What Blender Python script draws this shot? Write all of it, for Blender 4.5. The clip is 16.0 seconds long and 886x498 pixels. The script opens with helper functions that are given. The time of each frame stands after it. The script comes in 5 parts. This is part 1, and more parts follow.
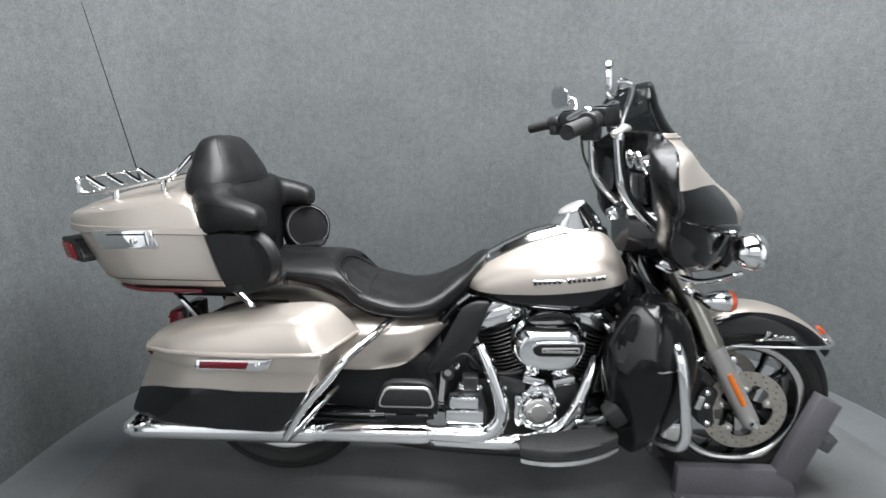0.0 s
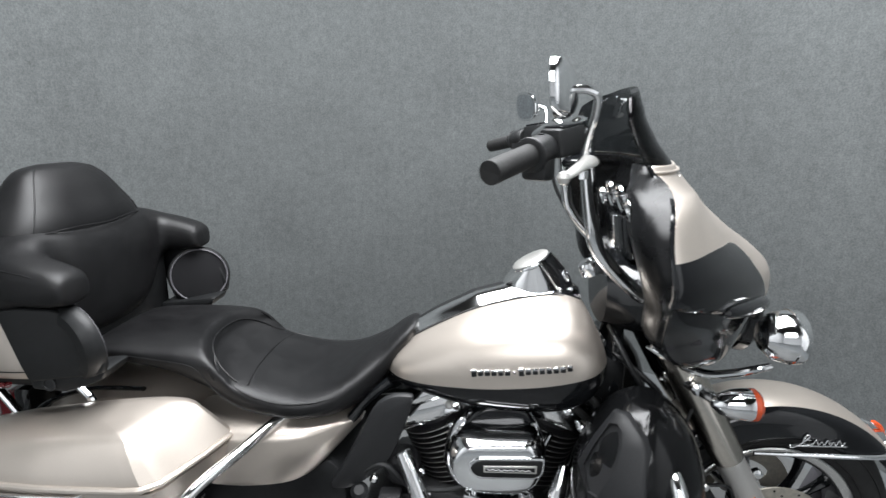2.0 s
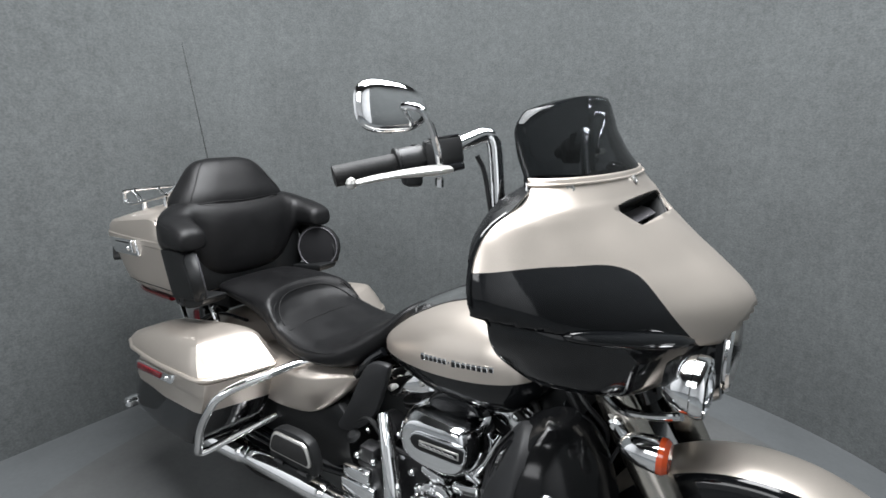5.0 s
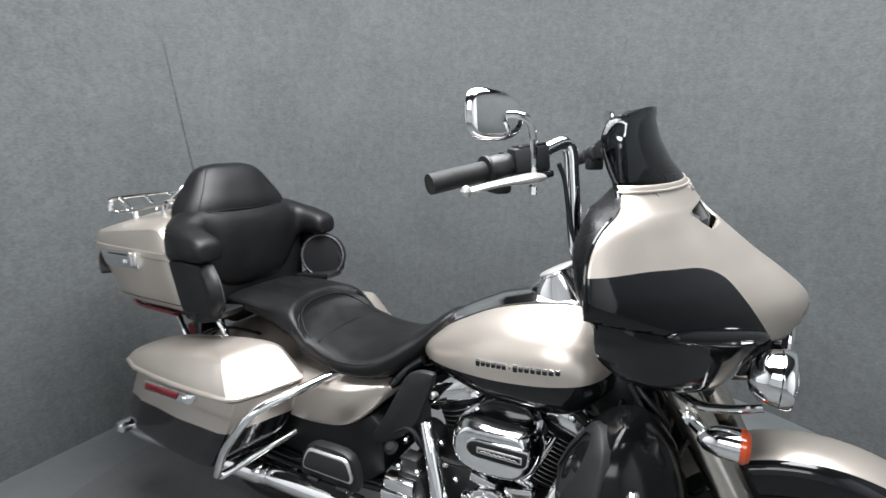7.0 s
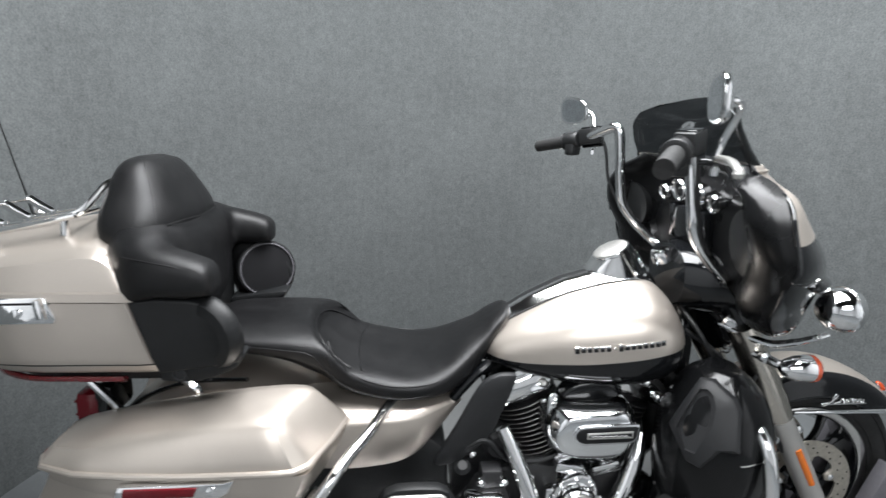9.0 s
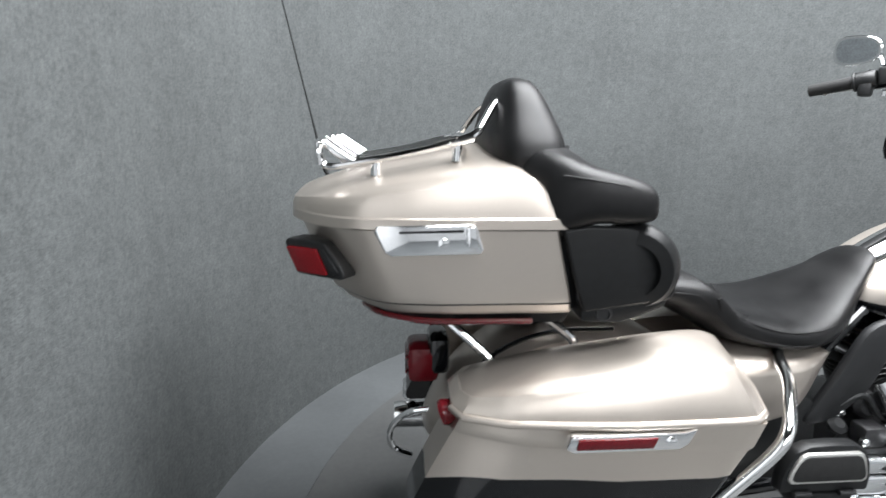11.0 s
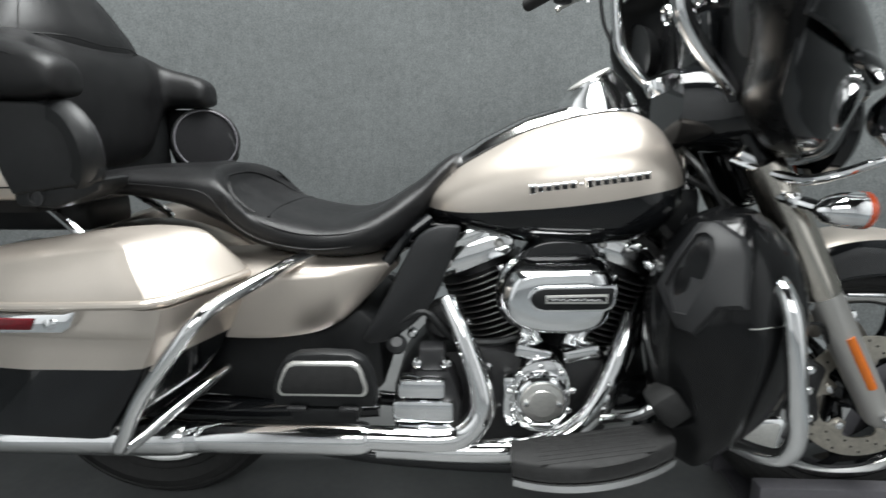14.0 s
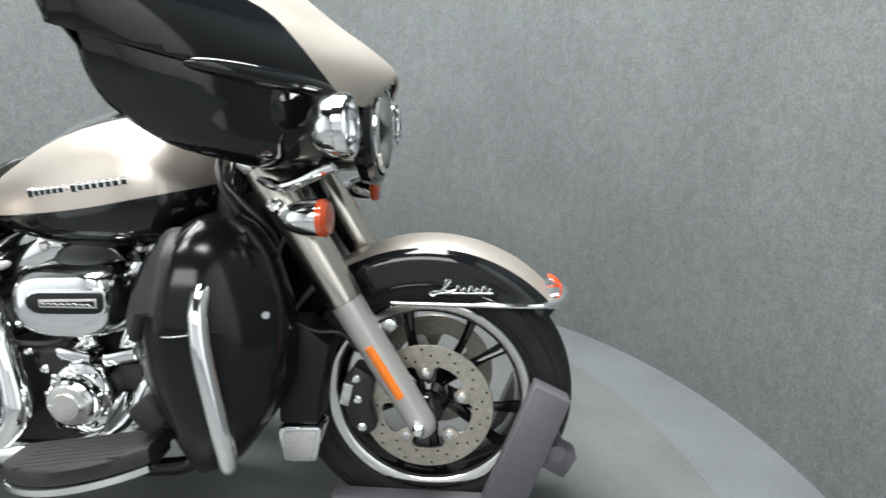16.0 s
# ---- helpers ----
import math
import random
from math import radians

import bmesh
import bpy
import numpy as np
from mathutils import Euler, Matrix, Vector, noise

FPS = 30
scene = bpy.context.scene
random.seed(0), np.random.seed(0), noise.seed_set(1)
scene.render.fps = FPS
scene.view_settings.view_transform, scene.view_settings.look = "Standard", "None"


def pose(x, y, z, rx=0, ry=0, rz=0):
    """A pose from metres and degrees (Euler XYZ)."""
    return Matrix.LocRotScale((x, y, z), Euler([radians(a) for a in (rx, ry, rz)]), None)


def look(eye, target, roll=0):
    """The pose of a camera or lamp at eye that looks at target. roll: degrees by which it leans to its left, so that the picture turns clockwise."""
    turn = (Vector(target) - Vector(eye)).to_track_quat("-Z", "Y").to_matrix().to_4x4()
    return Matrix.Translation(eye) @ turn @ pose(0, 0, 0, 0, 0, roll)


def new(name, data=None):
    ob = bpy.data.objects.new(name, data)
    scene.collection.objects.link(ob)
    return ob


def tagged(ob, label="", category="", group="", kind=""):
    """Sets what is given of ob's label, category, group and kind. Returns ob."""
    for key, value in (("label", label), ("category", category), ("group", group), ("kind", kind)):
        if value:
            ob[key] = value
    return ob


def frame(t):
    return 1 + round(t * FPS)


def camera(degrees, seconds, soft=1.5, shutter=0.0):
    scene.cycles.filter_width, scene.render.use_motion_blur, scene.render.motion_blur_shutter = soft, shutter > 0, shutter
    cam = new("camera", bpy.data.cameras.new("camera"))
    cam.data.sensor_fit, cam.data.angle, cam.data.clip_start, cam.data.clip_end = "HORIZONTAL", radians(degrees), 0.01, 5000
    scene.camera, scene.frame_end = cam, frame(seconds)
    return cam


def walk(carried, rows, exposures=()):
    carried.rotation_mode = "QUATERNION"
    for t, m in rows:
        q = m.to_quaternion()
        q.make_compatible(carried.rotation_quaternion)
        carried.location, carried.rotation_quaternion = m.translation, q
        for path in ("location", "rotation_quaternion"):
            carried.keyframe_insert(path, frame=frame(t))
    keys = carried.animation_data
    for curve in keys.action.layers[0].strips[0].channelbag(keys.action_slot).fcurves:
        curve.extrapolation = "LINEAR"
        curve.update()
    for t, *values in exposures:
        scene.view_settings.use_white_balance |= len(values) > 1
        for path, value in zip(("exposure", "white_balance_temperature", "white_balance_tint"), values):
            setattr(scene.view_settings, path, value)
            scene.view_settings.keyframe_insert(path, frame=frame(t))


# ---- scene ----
cam = camera(79.1, 16.0, shutter=0.4)
PATH = [
    (0.00, 0.6515, -1.8079, 1.2759, 76.778, -0.364, 2.534),
    (0.50, 0.5740, -1.5934, 1.2998, 76.517, -0.516, 2.673),
    (1.00, 0.5801, -1.4648, 1.3149, 76.677, -0.377, 2.784),
    (1.50, 0.7215, -1.3338, 1.3252, 76.757, -0.074, 2.764),
    (2.00, 0.8708, -1.2793, 1.3278, 76.774, 0.020, 3.512),
    (2.50, 1.0266, -1.3191, 1.3397, 77.022, -0.016, 6.202),
    (3.00, 1.1700, -1.2594, 1.3433, 76.937, 0.061, 10.651),
    (3.50, 1.3012, -1.1804, 1.3288, 76.790, 0.172, 17.610),
    (4.00, 1.4436, -1.1887, 1.3425, 76.914, 0.182, 24.032),
    (4.50, 1.5746, -1.2103, 1.3462, 77.091, 0.231, 29.933),
    (5.00, 1.6144, -1.1688, 1.3489, 76.843, 0.165, 34.649),
    (6.20, 1.5950, -1.2218, 1.3534, 77.389, 0.171, 38.170),
    (7.50, 1.1424, -1.4127, 1.3535, 77.306, -0.886, 15.171),
    (8.00, 0.9672, -1.4792, 1.3540, 77.091, -0.983, 5.041),
    (8.50, 0.7052, -1.4224, 1.3227, 76.941, -1.232, -0.995),
    (9.00, 0.4341, -1.3796, 1.3216, 76.914, -1.430, -4.461),
    (9.50, 0.2152, -1.3910, 1.2942, 77.300, -1.050, -5.100),
    (10.00, -0.0428, -1.3021, 1.2834, 76.525, -1.300, -6.480),
    (11.25, -0.4287, -1.2218, 1.0736, 77.129, -0.424, -3.203),
    (12.50, -0.1050, -1.2282, 0.9054, 77.115, 0.126, 0.683),
    (13.00, 0.1627, -1.2422, 0.9044, 77.024, 0.226, 1.677),
    (13.50, 0.4875, -1.2067, 0.9015, 77.020, 0.326, 2.146),
    (14.00, 0.7525, -1.2132, 0.9080, 77.075, 0.420, 2.853),
    (14.50, 1.0227, -1.2368, 0.9228, 77.143, 0.247, 3.603),
    (15.00, 1.2667, -1.2180, 0.9260, 77.233, 0.112, 4.035),
    (15.50, 1.5377, -1.1684, 0.9306, 76.743, 0.114, 4.394),
    (16.00, 1.7323, -1.1412, 0.9187, 76.803, -0.031, 4.387),
]
walk(cam, [(t, pose(*row)) for t, *row in PATH], exposures=((0, -0.06, 6500, 10), (2.5, -0.30, 6500, 10), (4.5, -0.37, 6500, 10), (5, -0.44, 6500, 10), (6.2, -0.42, 6500, 10), (7.5, -0.16, 6500, 10), (8.5, -0.33, 6500, 10), (9.5, -0.11, 6500, 10), (10, 0.00, 6500, 10), (12.5, -0.07, 6500, 10), (13, -0.50, 6550, 8), (13.5, -0.78, 6600, 7), (14, -0.28, 6600, 7), (14.5, 0.0, 6600, 7), (15, 0.22, 6600, 7), (15.5, 0.34, 6600, 7), (16, 0.31, 6600, 7)))

# ---- world, lamps ----
world = bpy.data.worlds.new("world")
scene.world = world
world.use_nodes = True
world.node_tree.nodes["Background"].inputs[0].default_value = (0.5, 0.53, 0.56, 1)
world.node_tree.nodes["Background"].inputs[1].default_value = 0.3


def area(name, at, target, sx, sy, watts, colour=(1, 0.98, 0.95)):
    data = bpy.data.lights.new(name, "AREA")
    data.shape, data.size, data.size_y, data.energy, data.color = "RECTANGLE", sx, sy, watts, colour
    ob = new(name, data)
    ob.matrix_world = look(at, target)
    return ob


area("softbox", (0.9, -0.15, 2.93), (0.9, -0.1499, 0), 1.9, 2.0, 315, (0.975, 0.995, 1.02))
# Added front fill lamp, out of view, brightening the bike's flank and wall centre.
area("softbox", (0.85, -3.3, 2.5), (0.85, 1.2, 0.9), 2.2, 1.2, 62, (0.975, 0.995, 1.02))


# ---- materials ----
def material(name, colour, rough=0.5, metal=0.0, coat=0.0, spec=0.5, grain=0.0, scale=200.0, bump=0.0, bscale=300.0, stain=0.0, trans=0.0, ior=1.45, rvar=0.0, coatrough=0.04):
    """A surface with fine grain, broad stains and relief."""
    m = bpy.data.materials.new(name)
    m.use_nodes = True
    nt = m.node_tree
    b = nt.nodes["Principled BSDF"]
    b.inputs["Base Color"].default_value = (*colour, 1)
    b.inputs["Roughness"].default_value = rough
    b.inputs["Metallic"].default_value = metal
    b.inputs["Coat Weight"].default_value = coat
    b.inputs["Coat Roughness"].default_value = coatrough
    b.inputs["Specular IOR Level"].default_value = spec
    b.inputs["Transmission Weight"].default_value = trans
    b.inputs["IOR"].default_value = ior
    geo = nt.nodes.new("ShaderNodeNewGeometry")

    def noise_tex(s, detail=3.0):
        n = nt.nodes.new("ShaderNodeTexNoise")
        n.inputs["Scale"].default_value, n.inputs["Detail"].default_value = s, detail
        nt.links.new(geo.outputs["Position"], n.inputs["Vector"])
        return n.outputs["Fac"]

    def ranged(fac, lo, hi):
        r = nt.nodes.new("ShaderNodeMapRange")
        r.inputs["From Min"].default_value, r.inputs["From Max"].default_value = 0.3, 0.7
        r.inputs["To Min"].default_value, r.inputs["To Max"].default_value = lo, hi
        nt.links.new(fac, r.inputs["Value"])
        return r.outputs["Result"]

    out = None
    for amount, s in ((grain, scale), (grain * 0.45 if scale == 130 else 0, 28.0), (stain, 2.5)):
        if amount:
            f = ranged(noise_tex(s), 1 - amount, 1 + amount)
            if out is None:
                out = f
            else:
                k = nt.nodes.new("ShaderNodeMath")
                k.operation = "MULTIPLY"
                nt.links.new(out, k.inputs[0])
                nt.links.new(f, k.inputs[1])
                out = k.outputs[0]
    if out is not None:
        v = nt.nodes.new("ShaderNodeVectorMath")
        v.operation = "SCALE"
        v.inputs[0].default_value = colour
        nt.links.new(out, v.inputs["Scale"])
        nt.links.new(v.outputs[0], b.inputs["Base Color"])
    if rvar:
        nt.links.new(ranged(noise_tex(9.0, 5.0), rough * (1 - rvar), rough * (1 + rvar)), b.inputs["Roughness"])
    if bump:
        n = nt.nodes.new("ShaderNodeBump")
        n.inputs["Strength"].default_value, n.inputs["Distance"].default_value = bump, 0.002
        nt.links.new(noise_tex(bscale, 2.0), n.inputs["Height"])
        nt.links.new(n.outputs[0], b.inputs["Normal"])
    return m


CHAMPAGNE = dict(colour=(0.585, 0.527, 0.470), rough=0.37, metal=0.82, coat=0.25, coatrough=0.2)
GLOSS_BLACK = dict(colour=(0.005, 0.0055, 0.0063), rough=0.10, metal=0.0, coat=0.4, spec=0.38, coatrough=0.03)


def two_tone(name, points=None, axis="X", limit=None):
    """Champagne metallic above a line z = f(x), black below it; or black where |y| is past the limit."""
    m = material(name, grain=0.05, scale=900.0, rvar=0.1, **CHAMPAGNE)
    nt = m.node_tree
    b = nt.nodes["Principled BSDF"]
    geo = nt.nodes.new("ShaderNodeNewGeometry")
    sep = nt.nodes.new("ShaderNodeSeparateXYZ")
    nt.links.new(geo.outputs["Position"], sep.inputs[0])
    step = nt.nodes.new("ShaderNodeMapRange")
    step.clamp = True
    if limit is None:
        x0, x1 = points[0][0], points[-1][0]
        norm = nt.nodes.new("ShaderNodeMapRange")
        norm.inputs["From Min"].default_value, norm.inputs["From Max"].default_value = x0, x1
        nt.links.new(sep.outputs[axis], norm.inputs["Value"])
        curve = nt.nodes.new("ShaderNodeFloatCurve")
        c = curve.mapping.curves[0]
        for k, (x, z) in enumerate(points):
            at = ((x - x0) / (x1 - x0), z / 2)
            if k in (0, len(points) - 1):
                c.points[0 if k == 0 else -1].location = at
            else:
                c.points.new(*at)
        curve.mapping.update()
        nt.links.new(norm.outputs["Result"], curve.inputs["Value"])
        half = nt.nodes.new("ShaderNodeMath")
        half.operation, half.inputs[1].default_value = "MULTIPLY", 2
        nt.links.new(curve.outputs[0], half.inputs[0])
        d = nt.nodes.new("ShaderNodeMath")
        d.operation = "SUBTRACT"
        nt.links.new(sep.outputs["Z"], d.inputs[0])
        nt.links.new(half.outputs[0], d.inputs[1])
    else:
        a = nt.nodes.new("ShaderNodeMath")
        a.operation = "ABSOLUTE"
        nt.links.new(sep.outputs["Y"], a.inputs[0])
        d = nt.nodes.new("ShaderNodeMath")
        d.operation = "SUBTRACT"
        d.inputs[0].default_value = limit
        nt.links.new(a.outputs[0], d.inputs[1])
    step.inputs["From Min"].default_value, step.inputs["From Max"].default_value = -0.0006, 0.0006
    nt.links.new(d.outputs[0], step.inputs["Value"])
    old = b.inputs["Base Color"].links[0].from_socket
    mix = nt.nodes.new("ShaderNodeMix")
    mix.data_type = "RGBA"
    nt.links.new(step.outputs["Result"], mix.inputs["Factor"])
    mix.inputs[6].default_value = (*GLOSS_BLACK["colour"], 1)
    nt.links.new(old, mix.inputs[7])
    nt.links.new(mix.outputs[2], b.inputs["Base Color"])
    mm = nt.nodes.new("ShaderNodeMath")
    mm.operation, mm.inputs[1].default_value = "MULTIPLY", CHAMPAGNE["metal"]
    nt.links.new(step.outputs["Result"], mm.inputs[0])
    nt.links.new(mm.outputs[0], b.inputs["Metallic"])
    soft = b.inputs["Roughness"].links[0].from_socket
    for socket, low, high in (("Roughness", 0.10, None), ("Coat Roughness", 0.03, CHAMPAGNE["coatrough"]), ("Specular IOR Level", 0.38, 0.5)):
        k = nt.nodes.new("ShaderNodeMix")
        nt.links.new(step.outputs["Result"], k.inputs[0])
        k.inputs[2].default_value = low
        if high is None:
            nt.links.new(soft, k.inputs[3])
        else:
            k.inputs[3].default_value = high
        nt.links.new(k.outputs[0], b.inputs[socket])
    return m


paint = material("champagne_paint", grain=0.05, scale=900.0, rvar=0.1, **CHAMPAGNE)
black = material("gloss_black", rvar=0.15, **GLOSS_BLACK)
chrome = material("chrome", (0.88, 0.885, 0.89), 0.085, 1.0, rvar=0.3)
silver = material("silver_powder_coat", (0.50, 0.49, 0.47), 0.36, 0.6, grain=0.04, scale=400, rvar=0.15)
steel = material("satin_steel", (0.70, 0.69, 0.66), 0.36, 0.9, grain=0.08, scale=150, rvar=0.2)
soft_chrome = material("soft_chrome", (0.86, 0.87, 0.88), 0.10, 1.0, rvar=0.2)
polished = material("polished_chrome", (0.88, 0.88, 0.88), 0.09, 1.0, rvar=0.3)
soft_steel = material("machined_rim_steel", (0.74, 0.735, 0.72), 0.17, 1.0, grain=0.05, scale=90, rvar=0.2)
alu = material("cast_aluminium", (0.42, 0.42, 0.41), 0.4, 0.9, grain=0.1, scale=120, bump=0.1)
discsteel = material("brake_disc_steel", (0.50, 0.465, 0.405), 0.40, 0.9, grain=0.15, scale=90)
vinyl = material("black_vinyl", (0.005, 0.005, 0.0054), 0.40, 0.0, spec=0.33, grain=0.2, scale=60, bump=0.3, bscale=700, rvar=0.25)
moulded = material("moulded_black_plastic", (0.005, 0.0052, 0.0056), 0.27, spec=0.24, grain=0.1, scale=200, rvar=0.2)
rubber = material("tyre_rubber", (0.011, 0.011, 0.011), 0.7, grain=0.3, scale=70, bump=0.3, bscale=250, stain=0.2)
plastic = material("black_plastic", (0.009, 0.0095, 0.010), 0.42, grain=0.2, scale=300, bump=0.2, bscale=1200)
wrinkle = material("black_engine_enamel", (0.012, 0.012, 0.013), 0.38, grain=0.2, scale=200, bump=0.4, bscale=1500, coat=0.2)
semigloss = material("semi_gloss_black", (0.005, 0.0052, 0.0056), 0.17, coat=0.10, spec=0.3, coatrough=0.12, rvar=0.2)
dark_grey = material("dark_grey_plastic", (0.013, 0.0135, 0.0145), 0.48, spec=0.4, grain=0.15, scale=300, bump=0.15, bscale=1200)
satin = material("satin_black", (0.008, 0.0085, 0.009), 0.46, spec=0.32, grain=0.15, scale=80, bump=0.1)
red = material("red_lens", (0.19, 0.005, 0.009), 0.2, coat=0.25, spec=0.3, grain=0.25, scale=400)
reflector = material("red_reflector", (0.11, 0.006, 0.010), 0.2, coat=0.25, spec=0.3, grain=0.25, scale=400)
darkred = material("dark_red_lens", (0.11, 0.006, 0.010), 0.15, coat=1.0, grain=0.2, scale=400)
amber = material("amber_lens", (0.80, 0.19, 0.015), 0.2, coat=0.6, grain=0.08, scale=300)
signal = material("signal_lens", (0.48, 0.060, 0.012), 0.15, coat=0.8, grain=0.1, scale=300)
grey = material("grey_painted_steel", (0.100, 0.097, 0.107), 0.5, grain=0.08, scale=120, bump=0.1, stain=0.12)
glass = material("lamp_glass", (0.95, 0.97, 1.0), 0.02, trans=1.0, ior=1.45)
tint = material("smoked_acrylic", (0.09, 0.095, 0.10), 0.02, trans=1.0, ior=1.03, coat=0.45, coatrough=0.02)
mirror_glass = material("mirror_glass", (0.62, 0.65, 0.68), 0.01, 1.0)
cloth = material("speaker_cloth", (0.012, 0.012, 0.013), 0.85, spec=0.12, grain=0.3, scale=700, bump=0.6, bscale=900)
pipe_blued = material("bronzed_chrome", (0.64, 0.60, 0.54), 0.22, 1.0, rvar=0.2)
decal = material("decal_grey", (0.5, 0.5, 0.5), 0.3, 0.6)

# The needle-felt carpet of the wall: fine ribs across it, flecks and broad wear.
carpet = material("felt_carpet", (0.097, 0.1035, 0.1045), 0.95, spec=0.1, grain=0.18, scale=130, bump=0.6, bscale=260, stain=0.07)


def brushed(m, amount):
    """Adds faint upright brush marks and thin level threads to a wall covering."""
    nt = m.node_tree
    b = nt.nodes["Principled BSDF"]
    out = b.inputs["Base Color"].links[0].from_socket
    geo = nt.nodes.new("ShaderNodeNewGeometry")
    for stretch in ((60, 60, 3.0), (9, 9, 330)):
        mp = nt.nodes.new("ShaderNodeVectorMath")
        mp.operation = "MULTIPLY"
        mp.inputs[1].default_value = stretch
        nt.links.new(geo.outputs["Position"], mp.inputs[0])
        n = nt.nodes.new("ShaderNodeTexNoise")
        n.inputs["Scale"].default_value, n.inputs["Detail"].default_value = 1.0, 3.0
        nt.links.new(mp.outputs[0], n.inputs["Vector"])
        r = nt.nodes.new("ShaderNodeMapRange")
        r.inputs["From Min"].default_value, r.inputs["From Max"].default_value = 0.3, 0.7
        r.inputs["To Min"].default_value, r.inputs["To Max"].default_value = 1 - amount, 1 + amount
        nt.links.new(n.outputs["Fac"], r.inputs["Value"])
        v = nt.nodes.new("ShaderNodeVectorMath")
        v.operation = "SCALE"
        nt.links.new(out, v.inputs[0])
        nt.links.new(r.outputs["Result"], v.inputs["Scale"])
        out = v.outputs[0]
    nt.links.new(out, b.inputs["Base Color"])


brushed(carpet, 0.03)
floorpaint = material("grey_floor_paint", (0.115, 0.123, 0.127), 0.42, grain=0.05, scale=60, stain=0.1, bump=0.03, bscale=60, rvar=0.2)
turnpaint = material("turntable_paint", (0.103, 0.106, 0.106), 0.45, grain=0.06, scale=50, stain=0.16, bump=0.03, bscale=60, rvar=0.2)
# Paint of the added ceiling, pale so that chrome tops reflect something bright.
ceilbounce = material("ceiling_paint", (0.76, 0.765, 0.77), 0.9, grain=0.05, scale=20)
# Paint of the added walls, kept pale to bounce light onto chrome and flanks.
bouncepaint = material("hall_paint", (0.66, 0.67, 0.68), 0.85, grain=0.1, scale=30, stain=0.1)


# ---- mesh helpers ----
def part(name, bm, mat, parent=None, label="", sharp=32.0):
    """Links a bmesh as one mesh object, smooth but for edges past the angle."""
    bmesh.ops.recalc_face_normals(bm, faces=bm.faces)
    for f in bm.faces:
        f.smooth = True
    for e in bm.edges:
        if len(e.link_faces) == 2 and e.calc_face_angle(0) > radians(sharp):
            e.smooth = False
    me = bpy.data.meshes.new(name)
    bm.to_mesh(me)
    bm.free()
    me.materials.append(mat)
    ob = new(name, me)
    if parent is not None:
        ob.parent = parent
    if label:
        tagged(ob, label)
    return ob


def spline(points, n=6):
    """Catmull-Rom through the points, n steps a span."""
    p = np.array(points, float)
    q = np.vstack([2 * p[0] - p[1], p, 2 * p[-1] - p[-2]])
    out = []
    for i in range(1, len(q) - 2):
        a, b, c, d = q[i - 1:i + 3]
        for t in np.arange(n) / n:
            out.append(0.5 * (2 * b + (c - a) * t + (2 * a - 5 * b + 4 * c - d) * t * t + (3 * b - a - 3 * c + d) * t ** 3))
    out.append(q[-2])
    return np.array(out)


def skin(rows, closed=True, caps=True, bm=None):
    """A mesh over rows of points of one length; closed: each row is a ring."""
    bm = bm or bmesh.new()
    vs = [[bm.verts.new(p) for p in row] for row in rows]
    n = len(vs[0])
    for a, b in zip(vs, vs[1:]):
        for i in range(n if closed else n - 1):
            j = (i + 1) % n
            bm.faces.new((a[i], a[j], b[j], b[i]))
    if caps and closed:
        bm.faces.new(vs[0])
        bm.faces.new(vs[-1])
    return bm


def tube(points, r, seg=12, n=8, bm=None, flat=1.0):
    """A round bar along a smooth path. r: one radius, or one for each point."""
    rs = np.array(r if np.ndim(r) else [r] * len(points), float)
    path = spline(np.column_stack([np.array(points, float), rs]), n) if len(points) > 2 else np.column_stack([np.array(points, float), rs])
    rows, up = [], None
    for i, row in enumerate(path):
        d = path[min(i + 1, len(path) - 1), :3] - path[max(i - 1, 0), :3]
        d = d / np.linalg.norm(d)
        if up is None:
            up = np.cross(d, (0.3, 0.2, 1.0) if abs(d[2]) < 0.9 else (1, 0, 0))
        up = up - d * (up @ d)
        up /= np.linalg.norm(up)
        side = np.cross(d, up)
        rows.append([row[:3] + row[3] * (np.cos(a) * up + flat * np.sin(a) * side) for a in np.linspace(0, 2 * np.pi, seg, False)])
    return skin(rows, bm=bm)


def lathe(profile, at, axis, seg=32, bm=None, caps=True):
    """Turns (radius, height) points about an axis through at."""
    w = np.array(axis, float)
    w /= np.linalg.norm(w)
    u = np.cross(w, (0, 0, 1) if abs(w[2]) < 0.9 else (1, 0, 0))
    u /= np.linalg.norm(u)
    v = np.cross(w, u)
    rows = [[np.array(at) + w * h + max(r, 1e-4) * (np.cos(a) * u + np.sin(a) * v) for a in np.linspace(0, 2 * np.pi, seg, False)] for r, h in profile]
    return skin(rows, caps=caps, bm=bm)


def slab(outline, y0, y1, bevel=0.004, n=0, seg=2):
    """A plate from an outline in x and z, from y0 to y1, with rounded edges."""
    pts = np.array(outline, float)
    if n:
        pts = spline(np.vstack([pts, pts[:1]]), n)[:-1]
    bm = bmesh.new()
    vs = [bm.verts.new((x, y0, z)) for x, z in pts]
    f = bm.faces.new(vs)
    r = bmesh.ops.extrude_face_region(bm, geom=[f])
    bmesh.ops.translate(bm, vec=(0, y1 - y0, 0), verts=[v for v in r["geom"] if isinstance(v, bmesh.types.BMVert)])
    if bevel:
        bmesh.ops.recalc_face_normals(bm, faces=bm.faces)
        es = [e for e in bm.edges if e.calc_face_angle(0) > 0.6]
        bmesh.ops.bevel(bm, geom=es, offset=bevel, segments=seg, profile=0.5, affect="EDGES", clamp_overlap=True)
    return bm


